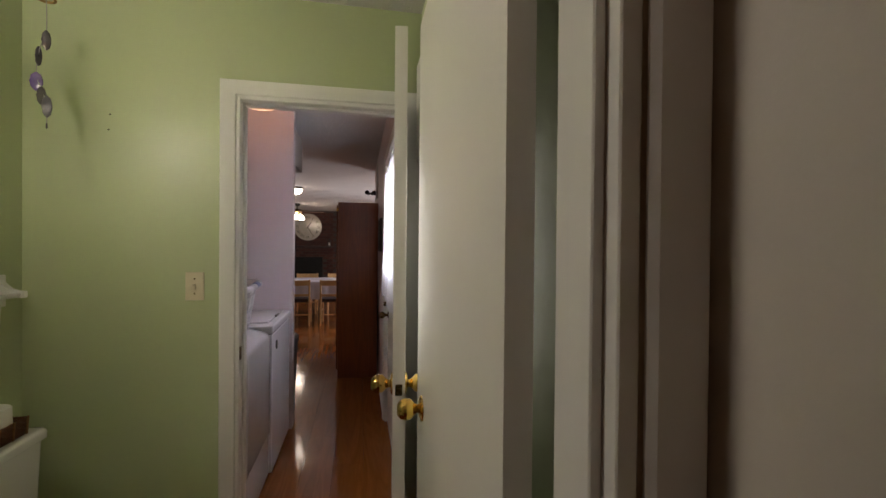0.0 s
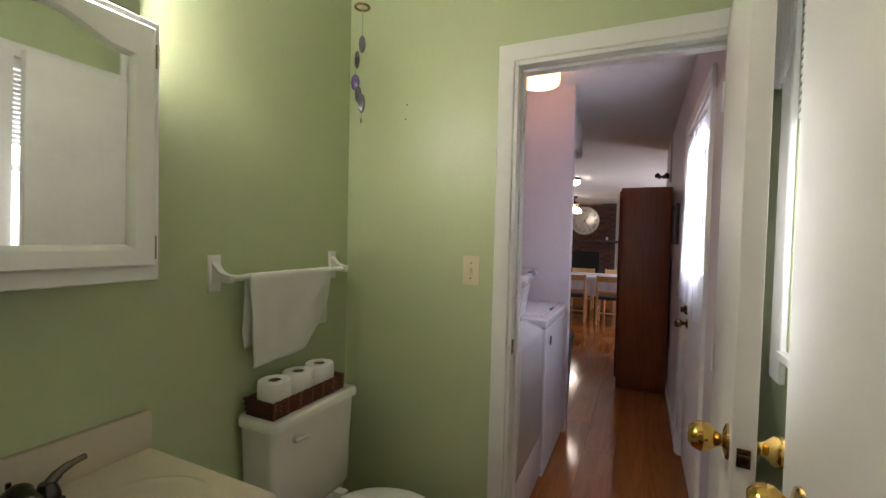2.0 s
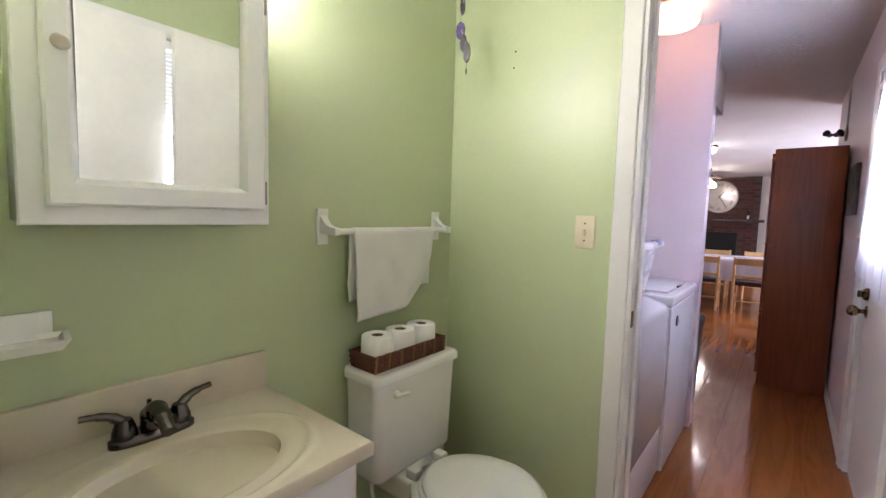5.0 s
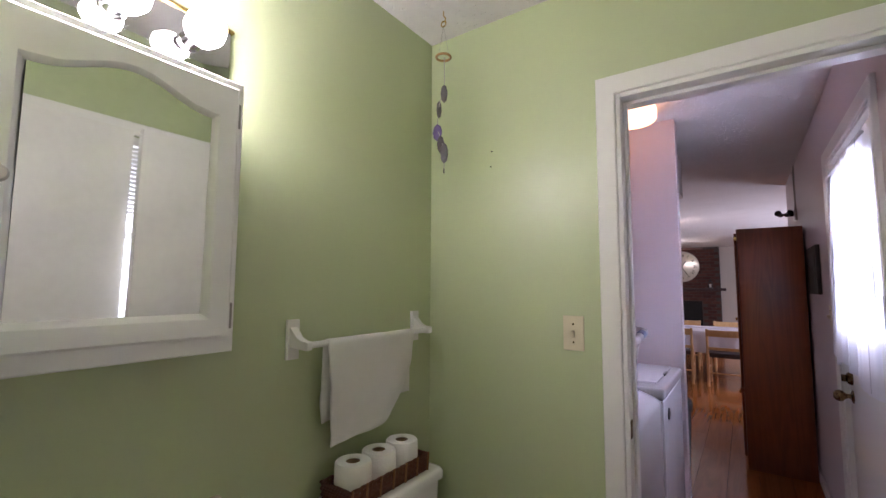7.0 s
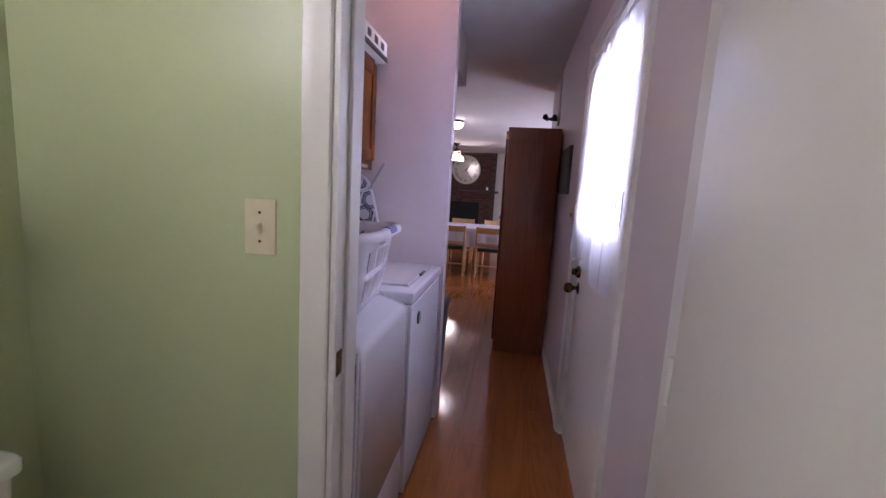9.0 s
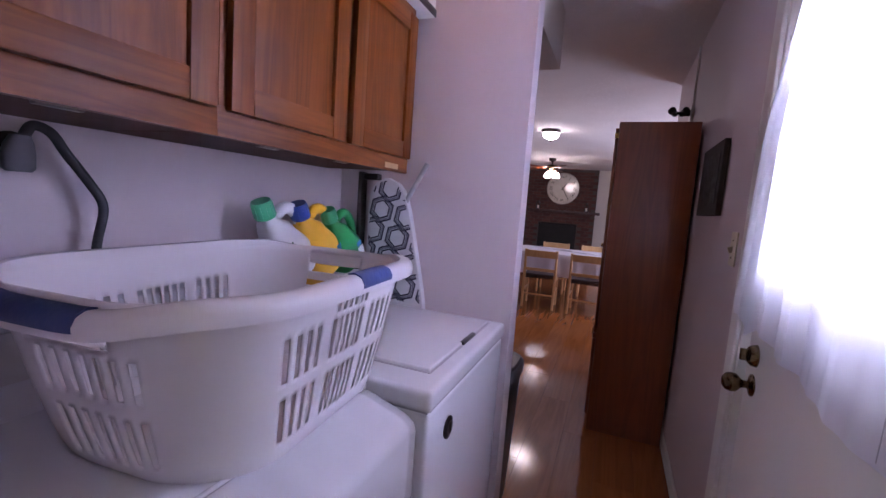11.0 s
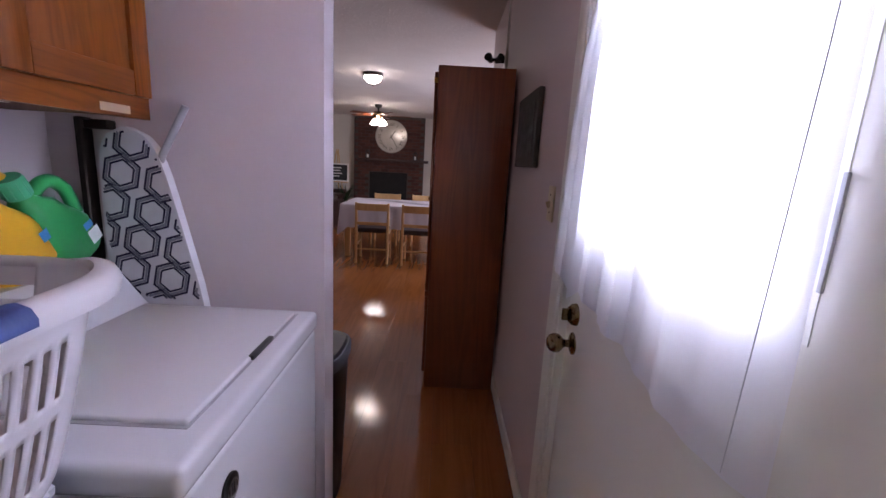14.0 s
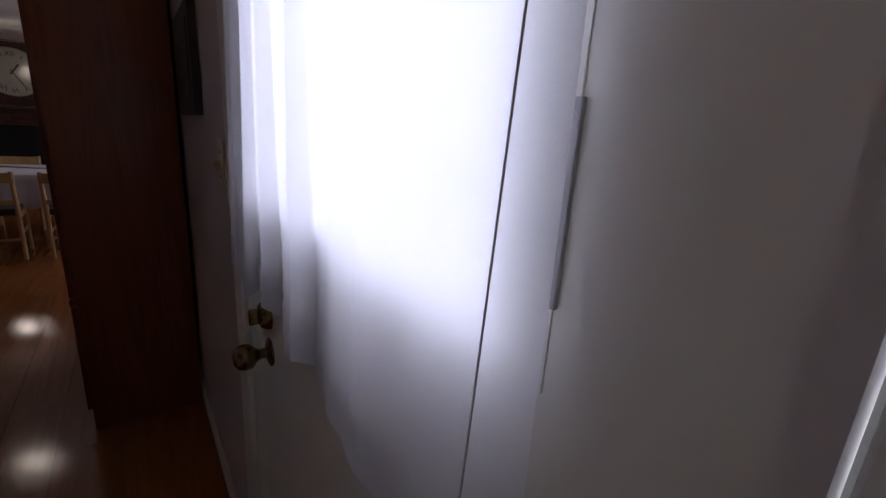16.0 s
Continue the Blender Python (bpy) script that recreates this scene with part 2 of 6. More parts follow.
def finish(bm, smooth=40):
    bmesh.ops.recalc_face_normals(bm, faces=bm.faces)
    if smooth:
        for f in bm.faces:
            f.smooth = True
        for e in bm.edges:
            if len(e.link_faces) == 2 and e.calc_face_angle(0) > radians(smooth):
                e.smooth = False
    return bm


def part(name, bm, material, parent=None, label="", kind="", category="", smooth=40):
    finish(bm, smooth)
    me = bpy.data.meshes.new(name)
    bm.to_mesh(me)
    bm.free()
    me.materials.append(material)
    ob = new(name, me)
    if parent:
        ob.parent = parent
    return tagged(ob, label, category, "", kind)


def grid_box(bm, x0, x1, y0, y1, z0, z1, bevel=0.0, seg=2):
    vs = [bm.verts.new((x, y, z)) for x in (x0, x1) for y in (y0, y1) for z in (z0, z1)]
    fs = [bm.faces.new([vs[i] for i in q]) for q in ((0, 1, 3, 2), (4, 6, 7, 5), (0, 4, 5, 1), (2, 3, 7, 6), (0, 2, 6, 4), (1, 5, 7, 3))]
    if bevel:
        es = list({e for f in fs for e in f.edges})
        bmesh.ops.bevel(bm, geom=es, offset=bevel, segments=seg, affect="EDGES", profile=0.6)
    return bm


def box(x0, x1, y0, y1, z0, z1, bevel=0.0, seg=2):
    return grid_box(bmesh.new(), x0, x1, y0, y1, z0, z1, bevel, seg)


def boxes(rows, bevel=0.0, seg=1):
    bm = bmesh.new()
    for r in rows:
        tmp = box(*r, bevel, seg)
        me = bpy.data.meshes.new("tmp")
        tmp.to_mesh(me)
        tmp.free()
        bm.from_mesh(me)
        bpy.data.meshes.remove(me)
    return bm


def lathe(profile, n=32, m=None, bm=None):
    """A turned shape from (radius, height) pairs about z, moved by m."""
    bm = bm or bmesh.new()
    m = m or Matrix()
    rings = []
    for r, z in profile:
        if r < 1e-6:
            rings.append([bm.verts.new(m @ Vector((0, 0, z)))])
        else:
            rings.append([bm.verts.new(m @ Vector((r * math.cos(2 * math.pi * i / n), r * math.sin(2 * math.pi * i / n), z))) for i in range(n)])
    for a, b in zip(rings, rings[1:]):
        for i in range(n):
            j = (i + 1) % n
            if len(a) == 1 and len(b) == 1:
                continue
            if len(a) == 1:
                bm.faces.new((a[0], b[i], b[j]))
            elif len(b) == 1:
                bm.faces.new((a[i], b[0], a[j]))
            else:
                bm.faces.new((a[i], b[i], b[j], a[j]))
    return bm


def tube(points, radius, n=10, closed=False, bm=None, squash=1.0):
    """A round bar along points; radius may be one number or one for each point."""
    bm = bm or bmesh.new()
    pts = [Vector(p) for p in points]
    rad = radius if isinstance(radius, (list, tuple)) else [radius] * len(pts)
    rings, side = [], None
    for i, p in enumerate(pts):
        a = pts[i - 1] if (i or closed) else p
        b = pts[(i + 1) % len(pts)] if (i < len(pts) - 1 or closed) else p
        d = (b - a).normalized()
        side = side if side is not None else (Vector((0, 0, 1)) if abs(d.z) < 0.9 else Vector((1, 0, 0)))
        u = (side - d * side.dot(d)).normalized()
        v = d.cross(u)
        side = u
        rings.append([bm.verts.new(p + rad[i] * (u * math.cos(2 * math.pi * k / n) + squash * v * math.sin(2 * math.pi * k / n))) for k in range(n)])
    pairs = list(zip(rings, rings[1:])) + ([(rings[-1], rings[0])] if closed else [])
    for a, b in pairs:
        for k in range(n):
            bm.faces.new((a[k], a[(k + 1) % n], b[(k + 1) % n], b[k]))
    if not closed:
        bm.faces.new(rings[0])
        bm.faces.new(rings[-1][::-1])
    return bm


def curve_points(keys, n=8):
    """A smooth line through the keys."""
    k = [Vector(p) for p in keys]
    k = [2 * k[0] - k[1]] + k + [2 * k[-1] - k[-2]]
    out = []
    for i in range(1, len(k) - 2):
        p0, p1, p2, p3 = k[i - 1:i + 3]
        for s in range(n):
            t = s / n
            out.append(0.5 * (2 * p1 + (p2 - p0) * t + (2 * p0 - 5 * p1 + 4 * p2 - p3) * t * t + (3 * p1 - p0 - 3 * p2 + p3) * t ** 3))
    return out + [k[-2]]


def loft(rings, cap=True, bm=None, closed=True):
    """A skin over rings of equally many points."""
    bm = bm or bmesh.new()
    vs = [[bm.verts.new(p) for p in r] for r in rings]
    n = len(vs[0])
    for a, b in zip(vs, vs[1:]):
        for i in range(n if closed else n - 1):
            j = (i + 1) % n
            bm.faces.new((a[i], a[j], b[j], b[i]))
    if cap:
        bm.faces.new(vs[0][::-1])
        bm.faces.new(vs[-1])
    return bm


def oval(cx, cy, z, rx, ry, n=40, power=2.0, tilt=0.0):
    out = []
    for i in range(n):
        a = 2 * math.pi * i / n
        c, s = math.cos(a), math.sin(a)
        out.append(Vector((cx + rx * math.copysign(abs(c) ** (2 / power), c), cy + ry * math.copysign(abs(s) ** (2 / power), s), z + tilt * c)))
    return out


def move(bm, m):
    bmesh.ops.transform(bm, matrix=m, verts=bm.verts)
    return bm


def wall_x(name, x0, x1, y0, y1, z0, z1, holes, material):
    """A wall along y between x0 and x1, with holes (ya, yb, za, zb) through it."""
    ys = sorted({y0, y1, *[h[0] for h in holes], *[h[1] for h in holes]})
    rows = []
    for a, b in zip(ys, ys[1:]):
        cuts = [(h[2], h[3]) for h in holes if h[0] <= a and h[1] >= b]
        z = z0
        for lo, hi in sorted(cuts):
            if lo > z:
                rows.append((x0, x1, a, b, z, lo))
            z = hi
        if z < z1:
            rows.append((x0, x1, a, b, z, z1))
    return part(name, boxes(rows), material, None, kind="structure", smooth=0)


def wall_y(name, y0, y1, x0, x1, z0, z1, holes, material):
    xs = sorted({x0, x1, *[h[0] for h in holes], *[h[1] for h in holes]})
    rows = []
    for a, b in zip(xs, xs[1:]):
        cuts = [(h[2], h[3]) for h in holes if h[0] <= a and h[1] >= b]
        z = z0
        for lo, hi in sorted(cuts):
            if lo > z:
                rows.append((a, b, y0, y1, z, lo))
            z = hi
        if z < z1:
            rows.append((a, b, y0, y1, z, z1))
    return part(name, boxes(rows), material, None, kind="structure", smooth=0)

# ---- structure ----
H = 2.45
XL, XB, XC = -1.055, 0.47, 0.41
YE0, YE1 = 1.13, 1.231
YD0, YDM, YD1 = 2.725, 2.79, 2.845
YP0, YP1 = 4.245, 4.345
OL, OR_ = -0.298, 0.405
EL, ER = -0.30, 0.42

wall_x("wall_west_bath", XL - 0.12, XL, YE1, YDM, 0, H, [], GREEN)
wall_x("wall_west_laundry", XL - 0.12, XL, YDM, YP1, 0, H, [], LILAC)
wall_x("wall_east_bath", XB, XB + 0.13, YE1, YDM, 0, H, [(1.62, 2.40, 1.12, 2.02)], GREEN)
wall_x("wall_east_laundry", XC, XC + 0.19, YDM, 6.9, 0, H, [(3.305, 4.275, -0.01, 2.055)], LILAC)
wall_y("wall_north_bath", YD0, YDM, XL, XC, 0, H, [(OL, OR_, -0.01, 2.03)], GREEN)
part("wall_north_bath_return", box(XC, XB, YD0, YDM, 0, H), GREEN, None, kind="structure", smooth=0)
wall_y("wall_south_laundry", YDM, YD1, XL, XC, 0, H, [(OL, OR_, -0.01, 2.03)], LILAC)
wall_y("wall_south_bath", 1.18, YE1, XL - 0.12, XB + 0.13, 0, H, [(EL, ER, -0.01, 2.03)], GREEN)
wall_y("wall_hall_north", YE0, 1.18, -1.3, XB + 0.13, 0, H, [(EL, ER, -0.01, 2.03)], BEIGE)
wall_x("wall_hall_east", 0.485, 0.62, -0.9, YE0, 0, H, [], BEIGE)
wall_x("wall_hall_west", -1.3, -1.18, -0.9, YE0, 0, H, [], BEIGE)
wall_y("wall_hall_south", -1.02, -0.9, -1.3, 0.62, 0, H, [], BEIGE)
wall_y("wall_partition", YP0, YP1, XL, -0.297, 0, H, [], LILAC)
wall_y("wall_kitchen_south", YP0, YP1, -3.62, XL - 0.12, 0, H, [], BEIGE)
wall_x("wall_living_west", -3.62, -3.5, YP1, 14.6, 0, H, [], BEIGE)
wall_y("wall_living_north", 14.6, 14.72, -3.62, 2.6, 0, H, [], BEIGE)
wall_x("wall_dining_east", 2.4, 2.52, 6.9, 14.6, 0, H, [(8.4, 10.2, 0.08, 2.05)], BEIGE)
wall_y("wall_dining_south", 6.9, 7.02, XC + 0.19, 2.52, 0, H, [], BEIGE)
part("soffit", box(-1.0, -0.372, YP1, 5.33, 2.135, H - 0.002), BEIGE, None, kind="structure", smooth=0)
part("ceiling", box(-3.62, 2.52, -1.02, 14.72, H, H + 0.1), CEIL, None, kind="structure", smooth=0)
part("ground", box(-60, 60, -60, 60, -0.36, -0.16), mat("grey_ground", (0.25, 0.25, 0.23), 0.9), None, kind="structure", smooth=0)
part("subfloor", boxes([(-1.17, 0.6, -1.02, 4.25, -0.15, -0.012), (-3.62, 0.6, 4.25, 14.72, -0.15, -0.012), (0.6, 2.52, 6.80, 14.72, -0.15, -0.012)]), MORTAR, None, kind="structure", smooth=0)


def frame_trim(name, rows, bevel=0.006):
    return part(name, boxes(rows, bevel), TRIM, None, kind="structure")


# casing and lining of the doorway between bathroom and laundry
CASING = [(0.0, 0.0), (0.0, 0.009), (0.004, 0.0125), (0.030, 0.0135), (0.046, 0.0175), (0.057, 0.0175), (0.060, 0.0145), (0.060, 0.0)]


def casing(name, low, high, top, place):
    """A moulded casing swept round three sides of an opening, mitred at its corners; place(along, z, depth) gives the point."""
    rings = []
    for along, z, da, dz in ((low, 0.0, -1, 0), (low, top, -1, 1), (high, top, 1, 1), (high, 0.0, 1, 0)):
        rings.append([place(along + da * u, z + dz * u, d) for u, d in CASING])
    return part(name, loft(rings), TRIM, None, kind="structure", smooth=30)


casing("trim_laundry_doorway", OL, OR_, 2.03, lambda a, z, d: (a, YD0 - d, z))
frame_trim("jamb_laundry_doorway", [
    (OL, OL + 0.014, YD0 - 0.004, YD1 + 0.004, 0, 2.03), (OR_ - 0.004, OR_ + 0.004, YD0 - 0.004, YD1, 0, 2.03), (OL + 0.014, OR_ - 0.004, YD0 - 0.004, YD1, 2.014, 2.034),
    (OL + 0.014, OL + 0.023, YD0 + 0.042, YD0 + 0.075, 0, 2.014), (OL + 0.023, OR_ - 0.02, YD0 + 0.042, YD0 + 0.075, 2.002, 2.014)], 0.002)
frame_trim("trim_laundry_side", [(OL - 0.06, OL, YD1, YD1 + 0.015, 0.93, 2.03), (OL - 0.06, XC, YD1, YD1 + 0.015, 2.03, 2.09)])
part("strike_plate", box(OL + 0.0135, OL + 0.0155, YD0 + 0.006, YD0 + 0.034, 0.93, 0.985, 0.0006), OLDBRASS, None, kind="structure")
# entry doorway
frame_trim("jamb_entry_doorway", [
    (EL - 0.004, EL + 0.016, YE0 - 0.004, YE1 + 0.004, 0, 2.03), (ER - 0.016, ER + 0.004, YE0 - 0.004, YE1 + 0.004, 0, 2.03), (EL + 0.016, ER - 0.016, YE0 - 0.004, YE1 + 0.004, 2.012, 2.034),
    (ER - 0.028, ER - 0.016, 1.145, 1.185, 0, 2.012), (EL + 0.016, EL + 0.028, 1.145, 1.185, 0, 2.012)], 0.002)
frame_trim("trim_entry_doorway", [
    (EL - 0.06, EL - 0.006, YE1, YE1 + 0.015, 0, 2.03), (ER + 0.006, XB, YE1, YE1 + 0.015, 0, 2.03), (EL - 0.06, XB, YE1, YE1 + 0.015, 2.03, 2.09),
    (EL - 0.06, EL - 0.006, YE0 - 0.015, YE0, 0, 2.03), (ER + 0.006, 0.482, YE0 - 0.015, YE0, 0, 2.03), (EL - 0.06, 0.482, YE0 - 0.015, YE0, 2.03, 2.09)])
WORN = mat("worn_brown_brass", (0.30, 0.14, 0.06), 0.4, 0.8, second=(0.10, 0.045, 0.02), scale=25)
sp = part("strike_plate", box(EL + 0.0155, EL + 0.0175, 1.185, 1.227, 1.0, 1.066, 0.0008), WORN, None, kind="structure")
part("strike_lip", lathe([(0, 0), (0.020, 0), (0.021, 0.002), (0.020, 0.005), (0, 0.006)], 28, pose(EL + 0.012, 1.222, 1.033, 0, 90, 0)), WORN, sp)


def baseboard(rows):
    return frame_trim("baseboard", rows, 0.004)


baseboard([(XL, OL - 0.064, YD0 - 0.013, YD0, 0, 0.085)])
baseboard([(XC - 0.013, XC, YD1 + 0.02, 3.24, 0, 0.085)])
baseboard([(XC - 0.013, XC, 4.345, 6.9, 0, 0.085)])
baseboard([(-3.5, -3.487, 4.36, 14.58, 0, 0.085)])

# bathroom window behind the doors
win = thing("window_1", kind="structure")
part("window_frame", boxes([(XB + 0.05, XB + 0.09, 1.62, 1.66, 1.12, 2.02), (XB + 0.05, XB + 0.09, 2.36, 2.40, 1.12, 2.02), (XB + 0.05, XB + 0.09, 1.66, 2.36, 1.12, 1.16), (XB + 0.05, XB + 0.09, 1.66, 2.36, 1.98, 2.02), (XB + 0.05, XB + 0.09, 1.66, 2.36, 1.55, 1.58)], 0.004), TRIM, win)
part("window_casing", boxes([(XB - 0.016, XB, 1.54, 1.618, 1.04, 2.08), (XB - 0.016, XB, 2.402, 2.48, 1.04, 2.08), (XB - 0.016, XB, 1.618, 2.402, 2.022, 2.08)], 0.003), TRIM, win)
part("window_sill", box(XB - 0.02, XB + 0.05, 1.60, 2.42, 1.10, 1.12, 0.004), TRIM, win)
blind = thing("window_blind", "white slatted blind drawn half up in the bathroom window", "blind")
part("head_rail", box(XB - 0.01, XB + 0.035, 1.63, 2.39, 1.975, 2.015, 0.003), TRIM, blind)
for i in range(16):
    part("slat", box(XB - 0.008, XB + 0.03, 1.64, 2.38, 1.66 + i * 0.0195, 1.6735 + i * 0.0195, 0.002, 1), TRIM, blind)

gd = thing("window_2", kind="structure")
GDX = 2.43
part("window_frame", boxes([(GDX, GDX + 0.05, 8.4, 8.46, 0.08, 2.05), (GDX, GDX + 0.05, 10.14, 10.2, 0.08, 2.05), (GDX, GDX + 0.05, 9.27, 9.33, 0.14, 1.99), (GDX, GDX + 0.05, 8.46, 10.14, 0.08, 0.14), (GDX, GDX + 0.05, 8.46, 10.14, 1.99, 2.05)], 0.003), TRIM, gd)

SHEERV = mat("white_valance_cotton", (0.84, 0.82, 0.78), 0.9, scale=8, grain=400)
val = thing("window_valance", "white pleated fabric valance with a scalloped hem over the bathroom window", "curtain")
vb = bmesh.new()
vrows = []
for j in range(13):
    vrows.append([vb.verts.new((XB - 0.018 + 0.006 * math.sin(k * 0.9), 2.42 + 0.28 * k / 70, 2.20 - (0.40 + 0.035 * abs(math.sin(k * 0.09))) * j / 12)) for k in range(71)])
for a, b in zip(vrows, vrows[1:]):
    for k in range(70):
        vb.faces.new((a[k], a[k + 1], b[k + 1], b[k]))
part("fabric", vb, SHEERV, val, smooth=80).modifiers.new("thick", "SOLIDIFY").thickness = 0.002
part("rod", tube([(XB - 0.016, 2.40, 2.205), (XB - 0.016, 2.712, 2.205)], 0.006, 10), TRIM, val)


# ---- doors ----
def knob(parent, x, y, z, way, material, r=0.027, reach=0.06):
    """A turned knob with its rose, pointing along way."""
    m = Matrix.Translation((x, y, z)) @ Vector((0, 0, 1)).rotation_difference(Vector(way)).to_matrix().to_4x4()
    part("door_knob", lathe([(0, reach + 0.004), (r * 0.5, reach + 0.003), (r * 0.85, reach - 0.005), (r, reach - 0.017), (r * 0.93, reach - 0.03), (r * 0.5, reach - 0.042), (0.011, reach - 0.048), (0.011, 0.009), (0.02, 0.008), (0.031, 0.004), (0.032, 0.0), (0, 0.0)], 28, m), material, parent)


def slab_door(name, label, hinge, free, height, knob_z, backset=0.06):
    d = Vector((free[0] - hinge[0], free[1] - hinge[1], 0))
    w = d.length
    dr = thing(name, label, "door", at=(*hinge, 0), turn=math.degrees(math.atan2(d.y, d.x)))
    part("door_panel", box(0, w, -0.0175, 0.0175, 0.012, height, 0.002), DOORPAINT, dr)
    knob(dr, w - backset, 0.0175, knob_z, (0, 1, 0), BRASS)
    knob(dr, w - backset, -0.0175, knob_z, (0, -1, 0), BRASS)
    part("latch_plate", boxes([(w - 0.0005, w + 0.0015, -0.010, 0.010, knob_z - 0.016, knob_z + 0.016), (w + 0.001, w + 0.008, -0.007, 0.007, knob_z - 0.008, knob_z + 0.008)], 0.0008), OLDBRASS, dr)
    for z in (0.22, 1.02, 1.82):
        part("hinge", lathe([(0, -0.045), (0.006, -0.045), (0.006, 0.045), (0, 0.045)], 10, Matrix.Translation((-0.008, -0.018, z))), TRIM, dr, "hinge painted white")
    return dr


slab_door("laundry_door", "plain white painted door with brass knobs, standing open into the bathroom", (0.382, 2.695), (0.315, 2.005), 2.02, 1.015)
slab_door("bathroom_door", "plain white door with a brass knob, folded back against the window wall", (0.380, 1.272), (0.383, 1.994), 2.02, 1.0, 0.09)

# exterior door
ext = thing("exterior_door", "closed white half-glazed back door with tarnished brass knob and deadbolt", "door", at=(0.43, 3.79, 0))
GY0, GY1, GZ0, GZ1 = -0.298, 0.345, 1.215, 1.92
part("door_panel", boxes([(0, 0.044, -0.465, 0.465, 0.015, GZ0), (0, 0.044, -0.465, GY0, GZ0, 2.035), (0, 0.044, GY1, 0.465, GZ0, 2.035), (0, 0.044, GY0, GY1, GZ1, 2.035)]), DOORPAINT, ext)
part("glazing_bead", boxes([(-0.0015, 0.0, GY0 - 0.03, GY0, GZ0 - 0.03, GZ1 + 0.03), (-0.0015, 0.0, GY1, GY1 + 0.03, GZ0 - 0.03, GZ1 + 0.03), (-0.0015, 0.0, GY0, GY1, GZ0 - 0.03, GZ0), (-0.0015, 0.0, GY0, GY1, GZ1, GZ1 + 0.03)], 0.0005), TRIM, ext)
glass = mat("window_glass", (1, 1, 1), 0.02, bump=0, spread=0)
glass.node_tree.nodes["Principled BSDF"].inputs["Transmission Weight"].default_value = 1.0
pane = part("pane", box(0.018, 0.023, GY0, GY1, GZ0, GZ1), glass, ext, smooth=0)
pane.visible_shadow = False
knob(ext, 0.0, 0.395, 0.868, (-1, 0, 0), OLDBRASS, 0.028, 0.07)
part("deadbolt", lathe([(0, 0.02), (0.024, 0.019), (0.03, 0.012), (0.032, 0.0), (0, 0)], 24, pose(0, 0.395, 0.955, 0, -90, 0)), OLDBRASS, ext)
part("thumb_turn", box(-0.04, -0.019, 0.39, 0.40, 0.938, 0.972, 0.003), OLDBRASS, ext)
for z in (0.25, 1.067, 1.85):
    h = part("hinge", lathe([(0, -0.055), (0.004, -0.052), (0.0062, -0.048), (0.0062, 0.048), (0.004, 0.052), (0, 0.055)], 12, Matrix.Translation((-0.0085, -0.449, z))), TRIM, ext, "hinge painted white")
    for dz in (-0.018, 0.018):
        part("knuckle_gap", lathe([(0.0061, -0.0016), (0.0066, -0.0014), (0.0066, 0.0014), (0.0061, 0.0016)], 12, Matrix.Translation((-0.0085, -0.449, z + dz))), STEEL, h)
# thin grey strip put in for the dark line between glass frame and curtain
part("glass_edge_strip", box(-0.0045, -0.0005, -0.331, -0.3255, 1.245, 1.368, 0.001), GREYPLASTIC, ext, "grey strip beside the glass")
casing("trim_exterior_door", 3.297, 4.283, 2.055, lambda a, z, d: (XC - d, a, z))
frame_trim("jamb_exterior_door", [(XC - 0.002, XC + 0.19, 3.30, 3.318, 0, 2.055), (XC - 0.002, XC + 0.19, 4.262, 4.28, 0, 2.055), (XC - 0.002, XC + 0.19, 3.318, 4.262, 2.04, 2.058)], 0.002)
part("backdrop_outdoors", box(5.0, 5.02, -4, 16, -0.15, 6), OUTSIDE, None, kind="structure", smooth=0)


PLEATS = [(0.0, 0.016, 0.014), (0.155, 0.020, -0.022), (0.245, 0.018, 0.002), (0.36, 0.022, -0.018), (0.545, 0.020, -0.030), (0.76, -0.014, -0.050)]


def fold_curtain(start=0.0, out=0.0):
    """Flat pleats that overlap like cards, each with its own hem height; start and out give the doubled hem band."""
    bm = bmesh.new()
    cols, rows_ = 240, 44 if start == 0 else 4
    y0, y1, top = 4.315, 3.452, 1.97
    grid = []
    for j in range(rows_ + 1):
        line = []
        for i in range(cols + 1):
            u = i / cols
            k = max(n for n, p in enumerate(PLEATS) if p[0] <= u)
            a, depth, step = PLEATS[k]
            b = PLEATS[k + 1][0] if k + 1 < len(PLEATS) else 1.0
            before = PLEATS[k - 1] if k else PLEATS[0]
            f = min(1.0, (u - a) / 0.012)
            f = f * f * (3 - 2 * f)
            lift = before[1] * -1 * (1 - f) + (depth + (-depth * 2) * (u - a) / (b - a)) * f if k else depth - 2 * depth * (u - a) / (b - a)
            hem = 1.052 - 0.008 * u + before[2] * (1 - f) + step * f - 0.004 * math.sin((u - a) / (b - a) * math.pi)
            v0 = 1 - start / (top - hem) if start else 0.0
            v = v0 + (1 - v0) * j / rows_
            z = top + (hem - top) * v
            wave = lift + 0.0025 * math.sin(u * 31 + 2.5 * v) + 0.002 * math.sin(u * 73 + 5 * v)
            x = 0.400 + 0.8 * wave * (0.4 + 0.6 * v) - 0.004 * v - 0.018 * v * (1 - u) ** 3 - out
            y = y0 - 0.19 * (1 - min(1.0, v / 0.45)) ** 1.3 * (1 - u) ** 3 + (y1 - y0) * u + 0.006 * v * math.sin(u * 11 + 1)
            line.append(bm.verts.new((x, y, z)))
        grid.append(line)
    for a, b in zip(grid, grid[1:]):
        for i in range(cols):
            bm.faces.new((a[i], a[i + 1], b[i + 1], b[i]))
    return bm


